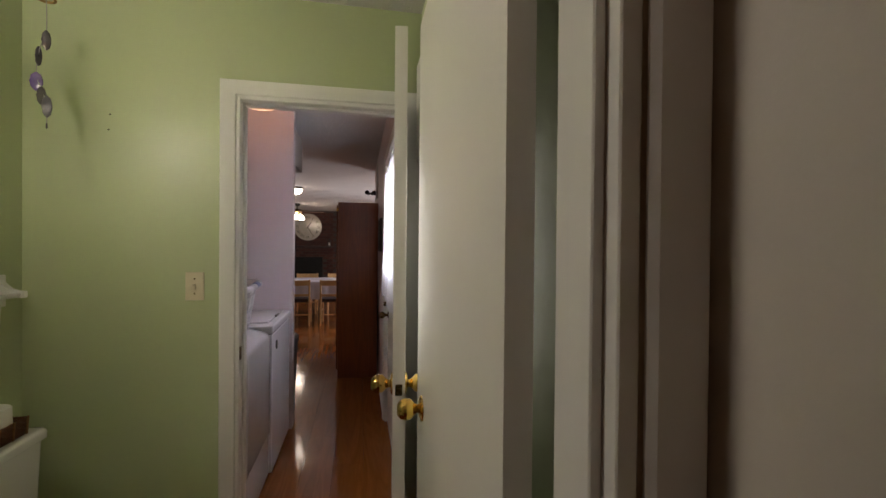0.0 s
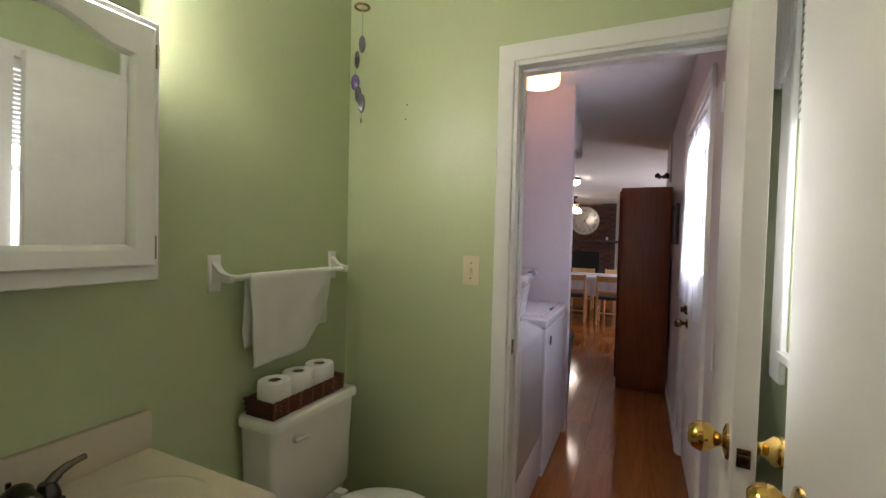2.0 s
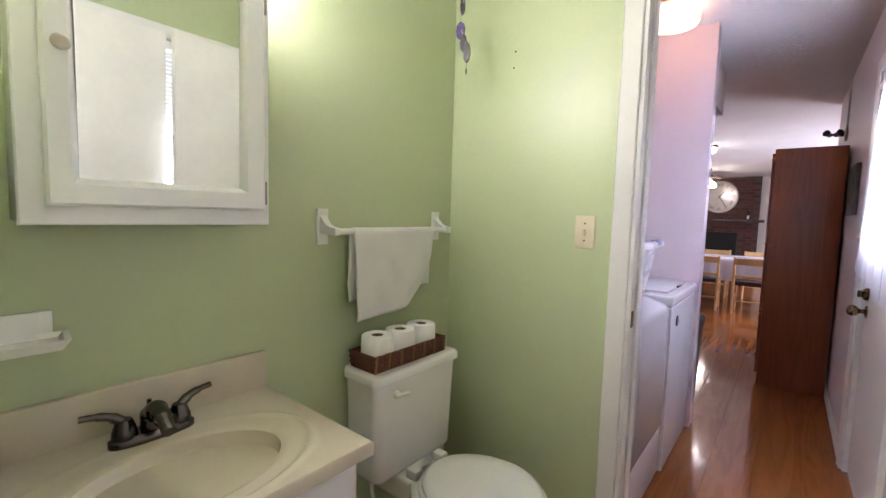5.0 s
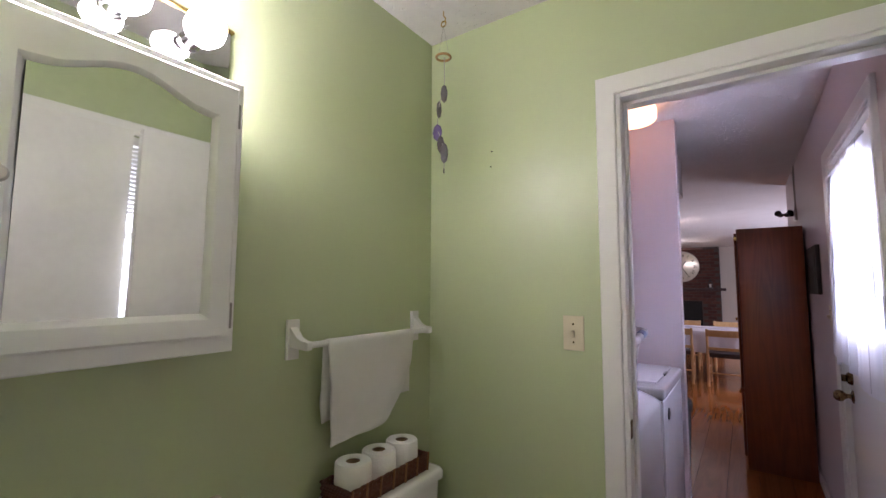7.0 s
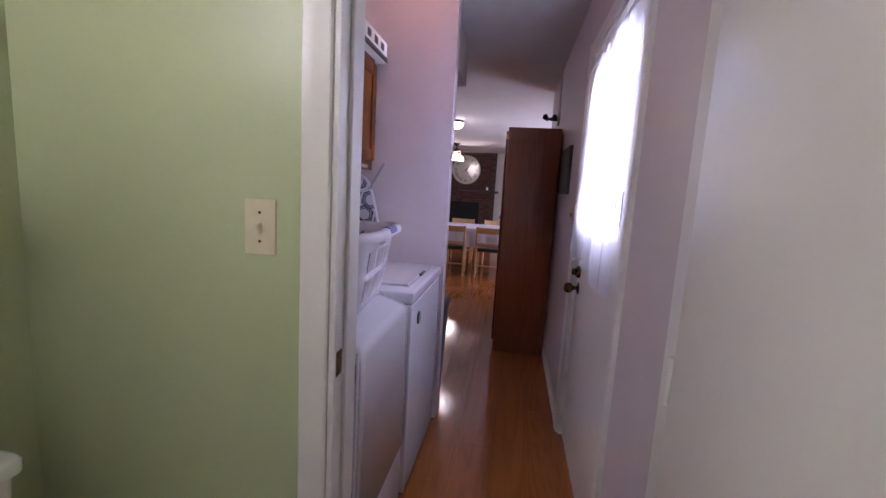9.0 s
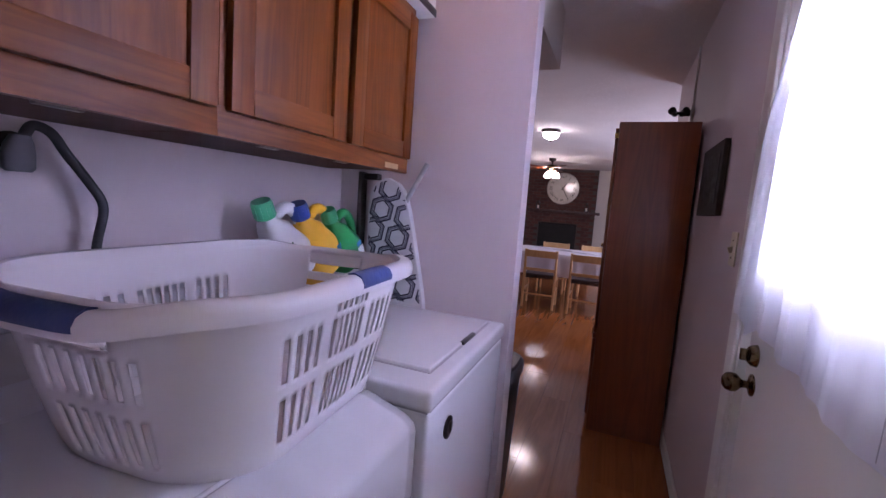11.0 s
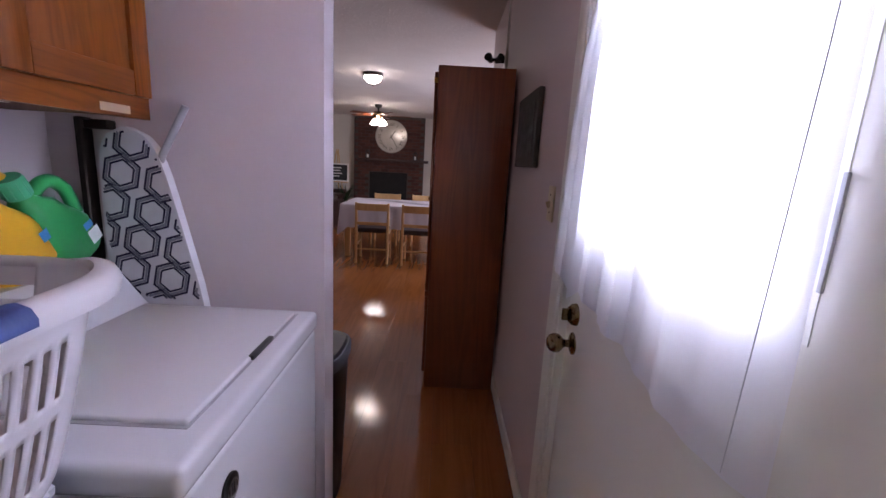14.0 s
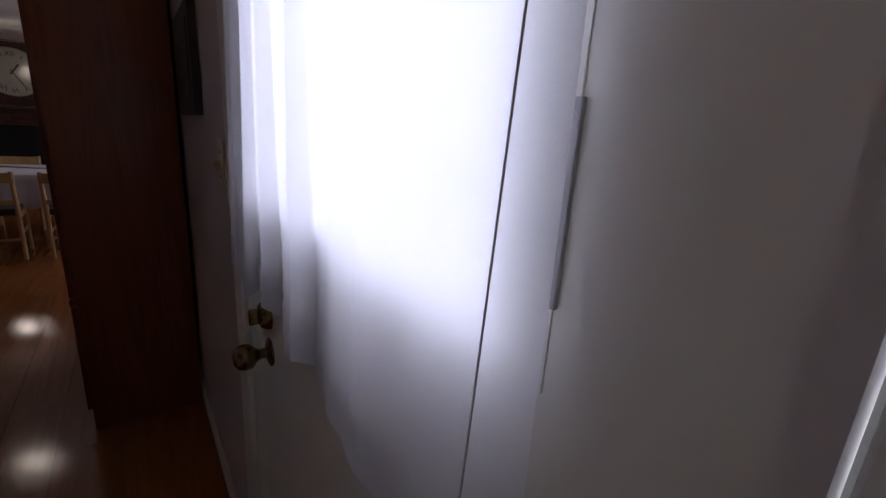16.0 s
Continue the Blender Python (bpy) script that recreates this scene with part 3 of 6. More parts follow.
cur = thing("door_curtain", "sheer white curtain in soft folds hung over the back door's glass", "curtain")
part("fabric", fold_curtain(), SHEER, cur, smooth=50)
part("hem_band", fold_curtain(0.062, 0.0018), SHEER, cur, "doubled hem along the lower edge", smooth=50)
part("side_hem", tube(curve_points([(0.384, 3.460, 1.96), (0.383, 3.458, 1.6), (0.381, 3.468, 1.3), (0.380, 3.482, 1.015)], 8), 0.0008, 6), mat("grey_hem_thread", (0.6, 0.6, 0.64), 0.9), cur, "darker stitched side hem")
part("curtain_rod", tube([(0.402, 4.33, 1.975), (0.402, 3.44, 1.975)], 0.006, 10), TRIM, cur)


# ---- flat wall fittings ----
def switch_plate(name, label, m, material, w=0.07, h=0.115):
    s = thing(name, label, "light switch")
    s.matrix_basis = m
    part("cover_plate", box(-w / 2, w / 2, -0.006, 0, -h / 2, h / 2, 0.003), material, s)
    part("toggle", move(box(-0.005, 0.005, -0.016, 0, -0.011, 0.011, 0.002), pose(0, -0.004, 0, 20, 0, 0)), material, s)
    for z in (-0.03, 0.03):
        part("screw", lathe([(0, 0.002), (0.003, 0.0015), (0.003, 0), (0, 0)], 8, pose(0, -0.006, z, 90, 0, 0)), OLDBRASS, s)
    return s


switch_plate("light_switch", "ivory toggle switch plate on the green wall beside the doorway", pose(-0.452, YD0, 1.242), IVORY)
switch_plate("light_switch", "ivory double-height switch plate beside the back door", pose(XC, 4.50, 1.238, 0, 0, -90), IVORY, 0.075, 0.12)

pic = thing("wall_plaque", "dark slate plaque hung on the corridor wall", "plaque")
part("board", box(XC - 0.024, XC - 0.002, 4.77, 5.21, 1.355, 1.665, 0.004), mat("dark_slate", (0.035, 0.037, 0.042), 0.6, scale=14, second=(0.08, 0.08, 0.085)), pic)
part("picture_field", box(XC - 0.027, XC - 0.0245, 4.81, 5.17, 1.40, 1.62, 0.001), mat("slate_picture", (0.06, 0.06, 0.065), 0.5, scale=24, second=(0.02, 0.02, 0.022), amount=0.15), pic)


# ---- lamps ----
bar = thing("vanity_light", "chrome bar light with round lit globe bulbs above the mirror cabinet", "wall lamp")
part("back_plate", box(XL, XL + 0.032, 1.375, 1.825, 1.905, 2.04, 0.004), CHROME, bar)
part("rim", boxes([(XL + 0.001, XL + 0.036, 1.368, 1.832, 1.898, 1.907), (XL + 0.001, XL + 0.036, 1.368, 1.832, 2.038, 2.047)], 0.002), BRASS, bar)
for y in (1.425, 1.575, 1.725):
    b = part("bulb", lathe([(0, 0.125), (0.02, 0.121), (0.036, 0.107), (0.043, 0.085), (0.040, 0.065), (0.028, 0.048), (0.018, 0.04)], 24, pose(XL + 0.032, y, 1.972, 0, 90, 0)), BULB, bar)
    part("socket", lathe([(0.018, 0.045), (0.020, 0.044), (0.022, 0.002), (0.028, 0.0)], 20, pose(XL + 0.032, y, 1.972, 0, 90, 0)), CHROME, bar)

drum = thing("ceiling_light", "warm glowing square-sided glass ceiling light over the laundry", "ceiling lamp", at=(-0.47, 3.93, H))
part("glass_shade", lathe([(0.118, -0.012), (0.123, -0.03), (0.121, -0.075), (0.112, -0.09), (0.08, -0.1), (0, -0.104)], 40), DRUMGLASS, drum)
part("base_plate", lathe([(0, 0), (0.105, 0), (0.105, -0.014), (0, -0.014)], 40), TRIM, drum)

# ceiling light out of view, added to brighten the hall
hall = thing("ceiling_light", "assumed round ceiling light, out of view, added to light the hall outside the bathroom", "ceiling lamp", at=(-0.35, 0.1, H))
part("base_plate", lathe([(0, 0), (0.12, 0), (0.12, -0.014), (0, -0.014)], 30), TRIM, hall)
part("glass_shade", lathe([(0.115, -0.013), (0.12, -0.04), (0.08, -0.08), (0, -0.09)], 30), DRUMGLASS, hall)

dome = thing("ceiling_light", "small round flush ceiling light with a bronze rim and lit glass", "ceiling lamp", at=(-0.95, 8.93, H))
part("rim", lathe([(0, 0), (0.128, 0), (0.132, -0.02), (0.125, -0.042), (0.113, -0.047), (0, -0.047)], 36), DARKMETAL, dome)
part("glass_shade", lathe([(0.114, -0.045), (0.11, -0.075), (0.085, -0.108), (0.04, -0.128), (0, -0.134)], 36), DOMEGLASS, dome)
part("finial", lathe([(0, -0.134), (0.012, -0.136), (0.016, -0.146), (0.006, -0.16), (0, -0.165)], 12), DARKMETAL, dome)

fan = thing("ceiling_fan", "bronze and brass ceiling fan with dark blades and lit glass shades", "ceiling fan", at=(-1.37, 12.2, H))
part("canopy", lathe([(0, 0), (0.08, 0), (0.07, -0.05), (0.02, -0.07), (0.016, -0.14), (0, -0.14)], 24), DARKMETAL, fan)
part("motor", lathe([(0, -0.13), (0.09, -0.14), (0.13, -0.17), (0.13, -0.22), (0.09, -0.26), (0.05, -0.30), (0, -0.30)], 28), OLDBRASS, fan)
for k in range(5):
    bl = box(0.16, 0.66, -0.065, 0.065, -0.004, 0.004, 0.003, 1)
    part("blade", move(bl, pose(0, 0, -0.205, 0, 0, 72 * k + 10) @ pose(0, 0, 0, 10, 0, 0)), CHERRY, fan)
for k in range(3):
    part("glass_shade", lathe([(0.02, 0.0), (0.035, -0.02), (0.06, -0.06), (0.075, -0.10), (0.06, -0.115), (0, -0.12)], 20, pose(0.11 * math.cos(2.1 * k + 0.5), 0.11 * math.sin(2.1 * k + 0.5), -0.29)), DOMEGLASS, fan)


# ---- floor planks ----
floor = thing("floor", kind="structure")
PW, PL = 0.192, 1.28
plank_meshes = {}


def plank(x0, x1, y0, y1):
    key = (round(x1 - x0, 3), round(y1 - y0, 3))
    if key not in plank_meshes:
        bm = bmesh.new()
        grid_box(bm, 0, x1 - x0 - 0.0006, 0, y1 - y0 - 0.0006, -0.012, 0)
        bmesh.ops.bevel(bm, geom=[e for e in bm.edges if all(v.co.z > -0.001 for v in e.verts)], offset=0.0007, segments=1, affect="EDGES")
        me = bpy.data.meshes.new("plank")
        finish(bm, 0).to_mesh(me)
        bm.free()
        me.materials.append(LAMINATE)
        plank_meshes[key] = me
    ob = new("plank", plank_meshes[key])
    ob.parent = floor
    ob.location = (x0, y0, 0)


def lay_floor():
    for i in range(32):
        x0 = -3.6 + i * PW
        y = -1.0 - (i * 0.43 % PL)
        while y < 14.6:
            a, b = max(y, -1.0), min(y + PL, 14.6)
            if x0 < -1.1:
                a = max(a, 4.26)
            if x0 > 0.42:
                a = max(a, 6.82)
            if b - a > 0.02:
                plank(x0, x0 + PW, a, b)
            y += PL


lay_floor()

# ---- bathroom things ----
def sink_top():
    """Cultured marble top with its bowl, shell ridge and splash in one casting."""
    bm = bmesh.new()
    x0, x1, y0, y1, top = XL + 0.002, -0.578, 1.264, 1.864, 0.785
    cx, cy, rx, ry = -0.764, 1.55, 0.124, 0.186

    def height(x, y):
        d = math.hypot((x - cx) / rx, (y - cy) / ry)
        z = top
        if d < 1:
            z -= 0.172 * (1 - d ** 2.8) ** 0.64
        e = math.hypot((x - cx + 0.01) / (rx + 0.055), (y - cy) / (ry + 0.075))
        z += 0.005 * math.exp(-((e - 1.0) / 0.025) ** 2) * (1 if x > cx - 0.13 else 0.3)
        z -= 0.003 * math.exp(-((d - 1.0) / 0.05) ** 2) if d >= 1 else 0.003
        return z

    n = 120
    dirs = [(math.cos(2 * math.pi * k / n), math.sin(2 * math.pi * k / n)) for k in range(n)]
    edge = []
    for c, q in dirs:
        k = min(((x1 if c > 0 else x0) - cx) / c if abs(c) > 1e-6 else 9, ((y1 if q > 0 else y0) - cy) / q if abs(q) > 1e-6 else 9)
        edge.append((cx + c * k, cy + q * k))
    for px, py in ((x0, y0), (x0, y1), (x1, y0), (x1, y1)):
        near = min(range(n), key=lambda i: math.hypot(edge[i][0] - px, edge[i][1] - py))
        edge[near] = (px, py)
    rim_pts = [(cx + rx * c, cy + ry * q) for c, q in dirs]
    rings = [[(x, y, top - 0.032) for x, y in edge], [(x, y, top - 0.004) for x, y in edge], [(x + 0.004 * (cx - x) / 0.3, y + 0.004 * (cy - y) / 0.3, top) for x, y in edge]]
    for f in [0.04 + 0.96 * j / 22 for j in range(23)]:
        rings.append([(e[0] + (r[0] - e[0]) * f, e[1] + (r[1] - e[1]) * f, height(e[0] + (r[0] - e[0]) * f, e[1] + (r[1] - e[1]) * f)) for e, r in zip(edge, rim_pts)])
    for f in (0.985, 0.96, 0.92, 0.86, 0.78, 0.68, 0.55, 0.4, 0.22, 0.05):
        rings.append([(cx + (r[0] - cx) * f, cy + (r[1] - cy) * f, height(cx + (r[0] - cx) * f, cy + (r[1] - cy) * f)) for r in rim_pts])
    return loft(rings, True, bm)


van = thing("vanity_cabinet", "white painted vanity cabinet with a raised-panel door", "vanity")
part("body", boxes([(XL + 0.004, -0.615, 1.27, 1.848, 0.09, 0.64), (XL + 0.004, -0.655, 1.27, 1.848, 0.002, 0.09), (-0.66, -0.615, 1.27, 1.848, 0.64, 0.752), (XL + 0.004, -0.66, 1.83, 1.848, 0.64, 0.752)], 0.002), TRIM, van)
part("false_drawer_front", box(-0.614, -0.602, 1.30, 1.83, 0.585, 0.735, 0.004), TRIM, van)


def panel_door(parent, y0, y1, z0, z1, x, material, out=1, rail=0.055):
    """A framed door with a raised field, facing along x."""
    d = part("door", boxes([(x, x + out * 0.018, y0, y0 + rail, z0, z1), (x, x + out * 0.018, y1 - rail, y1, z0, z1), (x, x + out * 0.018, y0 + rail, y1 - rail, z0, z0 + rail), (x, x + out * 0.018, y0 + rail, y1 - rail, z1 - rail, z1)], 0.003), material, parent)
    g = 0.012
    f = bmesh.new()
    outer = [(x + out * 0.006, y0 + rail, z0 + rail), (x + out * 0.006, y1 - rail, z0 + rail), (x + out * 0.006, y1 - rail, z1 - rail), (x + out * 0.006, y0 + rail, z1 - rail)]
    inner = [(x + out * 0.015, y0 + rail + 3 * g, z0 + rail + 3 * g), (x + out * 0.015, y1 - rail - 3 * g, z0 + rail + 3 * g), (x + out * 0.015, y1 - rail - 3 * g, z1 - rail - 3 * g), (x + out * 0.015, y0 + rail + 3 * g, z1 - rail - 3 * g)]
    back = [(x, p[1], p[2]) for p in outer]
    loft([back, outer, inner], True, f)
    part("raised_field", f, material, d, smooth=20)
    return d


for y0, y1 in ((1.30, 1.555), (1.575, 1.83)):
    panel_door(van, y0, y1, 0.12, 0.56, -0.614, TRIM)
part("hinge", box(-0.602, -0.594, 1.832, 1.84, 0.49, 0.535, 0.002), OLDBRASS, van)
part("hinge", box(-0.602, -0.594, 1.832, 1.84, 0.15, 0.195, 0.002), OLDBRASS, van)

top = thing("sink_top", "almond cultured-marble basin top with a shell-ridged oval bowl", "sink")
part("basin", sink_top(), MARBLE, top, smooth=50)
part("backsplash", box(XL + 0.002, XL + 0.022, 1.264, 1.864, 0.783, 0.887, 0.004), MARBLE, top)
part("drain", lathe([(0, 0.004), (0.012, 0.004), (0.02, 0.002), (0.022, 0), (0, 0)], 20, Matrix.Translation((-0.764, 1.55, 0.6185))), STEEL, top)

PEWTER = mat("dark_pewter", (0.13, 0.115, 0.105), 0.22, 1.0, scale=30, bump=0.01)
fau = thing("faucet", "dark pewter faucet with two lever handles on the basin top", "faucet", at=(-0.955, 1.555, 0.786))
part("base", loft([oval(0, 0, z, rx, ry, 32, 2.6) for z, rx, ry in ((0, 0.028, 0.082), (0.012, 0.028, 0.082), (0.02, 0.022, 0.072))]), PEWTER, fau)
part("spout", tube(curve_points([(-0.004, 0, 0.012), (0.0, 0, 0.05), (0.03, 0, 0.066), (0.07, 0, 0.058), (0.1, 0, 0.042)], 6), [0.024] * 7 + [0.021] * 6 + [0.018] * 6 + [0.014] * 6, 16), PEWTER, fau)
for s in (-1, 1):
    hnd = part("handle", lathe([(0.024, 0.016), (0.023, 0.03), (0.018, 0.045), (0.014, 0.055), (0, 0.06)], 20, Matrix.Translation((0, s * 0.052, 0))), PEWTER, fau)
    part("lever", tube(curve_points([(0, s * 0.052, 0.048), (-0.004, s * 0.075, 0.066), (-0.008, s * 0.10, 0.073), (-0.010, s * 0.125, 0.076)], 5), [0.011] * 5 + [0.009] * 5 + [0.007] * 6, 10), PEWTER, hnd)
part("lift_rod", tube([(-0.022, 0, 0.015), (-0.022, 0, 0.075)], [0.003, 0.005], 8), PEWTER, fau)

soap = thing("soap_bottle", "small clear bottle with teal soap standing by the basin wall", "bottle", at=(-0.96, 1.295, 0.789))
part("body", lathe([(0, 0), (0.022, 0.0), (0.024, 0.006), (0.024, 0.08), (0.018, 0.10), (0.008, 0.105), (0, 0.105)], 20), mat("teal_soap", (0.03, 0.25, 0.27), 0.2), soap)
part("cap", lathe([(0.0095, 0.104), (0.0095, 0.125), (0, 0.126)], 14), TRIM, soap)

dish = thing("soap_shelf", "white ceramic soap dish fixed to the green wall", "soap dish", at=(XL, 1.347, 1.03))
part("back_plate", box(0.0, 0.014, -0.065, 0.065, -0.02, 0.045, 0.006), PORCELAIN, dish)
part("tray", loft([[(0.01, -0.075, -0.022), (0.085, -0.066, -0.022), (0.085, 0.066, -0.022), (0.01, 0.075, -0.022)], [(0.01, -0.088, 0.0), (0.10, -0.078, 0.0), (0.10, 0.078, 0.0), (0.01, 0.088, 0.0)], [(0.014, -0.078, 0.0), (0.09, -0.068, 0.0), (0.09, 0.068, 0.0), (0.014, 0.078, 0.0)], [(0.018, -0.07, -0.010), (0.085, -0.06, -0.010), (0.085, 0.06, -0.010), (0.018, 0.07, -0.010)]]), PORCELAIN, dish, smooth=30)


# toilet
toi = thing("toilet", "white porcelain toilet with its lid closed", "toilet", at=(-1.04, 2.345, 0))


def bowl_ring(z, front, back, half, cx=None, n=44):
    out = []
    for i in range(n):
        a = 2 * math.pi * i / n
        c, s = math.cos(a), math.sin(a)
        m = (front + back) / 2 + 0.02
        r = front - m if c > 0 else m - back
        out.append(Vector((m + r * c, half * s * (1 - 0.10 * max(0, c) ** 2), z)))
    return out


part("bowl", loft([bowl_ring(0.0, 0.50, 0.16, 0.10), bowl_ring(0.02, 0.50, 0.16, 0.10), bowl_ring(0.05, 0.47, 0.17, 0.085), bowl_ring(0.16, 0.46, 0.18, 0.085), bowl_ring(0.24, 0.54, 0.17, 0.12), bowl_ring(0.31, 0.62, 0.17, 0.165), bowl_ring(0.36, 0.645, 0.18, 0.18), bowl_ring(0.385, 0.645, 0.18, 0.182), bowl_ring(0.392, 0.635, 0.19, 0.175)]), PORCELAIN, toi, smooth=60)
part("foot", loft([oval(0.24, 0, z, rx, ry, 36, 2.8) for z, rx, ry in ((0, 0.17, 0.13), (0.03, 0.17, 0.13), (0.05, 0.16, 0.12), (0.055, 0.14, 0.10))]), PORCELAIN, toi)
part("bolt_cap", lathe([(0.014, 0.0), (0.014, 0.008), (0.008, 0.016), (0, 0.018)], 14, Matrix.Translation((0.26, -0.112, 0.052))), PORCELAIN, toi)
part("deck", box(0.015, 0.27, -0.10, 0.10, 0.30, 0.392, 0.02, 3), PORCELAIN, toi)
part("seat", loft([bowl_ring(0.394, 0.655, 0.230, 0.186), bowl_ring(0.398, 0.66, 0.225, 0.190), bowl_ring(0.410, 0.66, 0.225, 0.190), bowl_ring(0.413, 0.655, 0.230, 0.186)]), PORCELAIN, toi, smooth=60)
part("lid", loft([bowl_ring(0.416, 0.640, 0.240, 0.176), bowl_ring(0.420, 0.646, 0.236, 0.180), bowl_ring(0.430, 0.644, 0.238, 0.178), bowl_ring(0.437, 0.627, 0.255, 0.164), bowl_ring(0.440, 0.57, 0.30, 0.115)]), PORCELAIN, toi, smooth=60)
for s in (-1, 1):
    part("seat_hinge", box(0.19, 0.235, s * 0.07 - 0.018, s * 0.07 + 0.018, 0.392, 0.425, 0.006), PORCELAIN, toi)


def tank_ring(z, front, half, r=0.03, n=10):
    pts = []
    for (cx, cy, a0) in ((front - r, half - r, 0), (0.0 + r, half - r, 90), (0.0 + r, -half + r, 180), (front - r, -half + r, 270)):
        for k in range(n):
            a = radians(a0 + 90 * k / (n - 1))
            pts.append(Vector((cx + r * math.cos(a), cy + r * math.sin(a), z)))
    return pts


part("tank", loft([tank_ring(0.392, 0.155, 0.185), tank_ring(0.41, 0.165, 0.195), tank_ring(0.60, 0.168, 0.200), tank_ring(0.735, 0.172, 0.206)]), PORCELAIN, toi, smooth=50)
part("tank_lid", loft([tank_ring(0.735, 0.178, 0.214), tank_ring(0.738, 0.182, 0.218), tank_ring(0.760, 0.182, 0.218), tank_ring(0.768, 0.176, 0.212), tank_ring(0.770, 0.164, 0.200)]), PORCELAIN, toi, smooth=50)
lev = part("flush_lever", lathe([(0.014, 0.0), (0.014, 0.006), (0.008, 0.012), (0, 0.013)], 14, pose(0.170, -0.12, 0.69, 0, 90, 0)), PORCELAIN, toi)
part("lever_arm", tube([(0.181, -0.132, 0.69), (0.186, -0.118, 0.6905), (0.188, -0.078, 0.687)], [0.007, 0.0075, 0.0065], 10), PORCELAIN, lev)
part("supply_hose", tube(curve_points([(0.09, -0.14, 0.40), (0.085, -0.145, 0.34), (0.10, -0.14, 0.28), (0.128, -0.125, 0.22), (0.125, -0.13, 0.165), (0.08, -0.155, 0.14), (-0.012, -0.2, 0.13)], 8), 0.0075, 10), PORCELAIN, toi)
part("shut_off_valve", lathe([(0, 0), (0.018, 0), (0.018, 0.006), (0.01, 0.008), (0.01, 0.05), (0, 0.052)], 14, pose(-0.014, -0.2, 0.13, 0, 90, 0)), CHROME, toi)

tray = thing("wicker_tray", "dark brown wicker tray holding paper rolls on the toilet tank", "tray", at=(-0.95, 2.32, 0.772))
TW, TD, TH = 0.172, 0.059, 0.058
part("tray_floor", box(-TD, TD, -TW, TW, 0.0, 0.006), WICKER, tray)
for k in range(6):
    z = 0.010 + k * 0.0088
    ring = []
    n = 84
    for i in range(n):
        a = 4 * i / n
        side, f = int(a), a - int(a)
        x, y = ((TD, -TW + 2 * TW * f), (TD - 2 * TD * f, TW), (-TD, TW - 2 * TW * f), (-TD + 2 * TD * f, -TW))[side]
        w = 0.0025 * (1 if (i + k) % 2 else -1)
        g = 1 + 0.06 * k / 6
        ring.append((x * g + (w if side in (0, 2) else 0), y * (1 + 0.02 * k / 6) + (w if side in (1, 3) else 0), z))
    part("woven_strand", tube(ring, 0.0048, 6, True), WICKER, tray)
for i in range(7):
    y = -TW + 2 * TW * i / 6
    part("upright_cane", tube([(TD + 0.004, y, 0.002), (TD + 0.008, y, TH + 0.003)], 0.004, 6), mat("pale_cane", (0.30, 0.14, 0.06), 0.6, scale=60) if i == 0 else bpy.data.materials["pale_cane"], tray)


def paper_roll(x, y, z, turn):
    r = thing("toilet_paper_roll", "white toilet paper roll standing upright in the wicker tray", "toilet paper", "rolls in the tray", at=(x, y, z), turn=turn)
    part("paper", lathe([(0.021, 0.0), (0.050, 0.0), (0.0535, 0.004), (0.0545, 0.05), (0.0535, 0.098), (0.050, 0.102), (0.021, 0.101)], 36), PAPER, r)
    part("core", lathe([(0.0212, 0.002), (0.0205, 0.002), (0.0205, 0.099), (0.0212, 0.099)], 24), CARD, r)
    part("loose_sheet", loft([[(0.0550 * math.cos(a), 0.0550 * math.sin(a), z_) for a in [0.3 + 0.12 * k for k in range(7)]] for z_ in (0.002, 0.1)], False, closed=False), PAPER, r)
    return r


for k, (dx, dy) in enumerate(((0.0, -0.110), (-0.001, 0.0), (0.0, 0.110))):
    paper_roll(-0.95 + dx, 2.32 + dy, 0.7785, 40 * k)


# towel bar
tb = thing("towel_bar", "white wall-mounted towel bar with curved brackets", "towel bar", at=(XL, 2.335, 1.25))
for s in (-1, 1):
    br = part("bracket", box(0, 0.012, s * 0.278 - 0.02, s * 0.278 + 0.02, -0.066, 0.048, 0.003), TRIM, tb)
    part("bracket_arm", loft([[(x, s * 0.278 - w, zc - h), (x, s * 0.278 + w, zc - h), (x, s * 0.278 + w, zc + h), (x, s * 0.278 - w, zc + h)] for x, zc, h, w in ((0.006, 0.0, 0.033, 0.013), (0.02, -0.006, 0.024, 0.012), (0.04, -0.016, 0.015, 0.011), (0.062, -0.021, 0.012, 0.011), (0.082, -0.022, 0.012, 0.011), (0.086, -0.022, 0.009, 0.008))]), TRIM, br, smooth=50)
part("bar", tube([(0.068, -0.285, -0.022), (0.068, 0.285, -0.022)], 0.0095, 14), TRIM, tb)


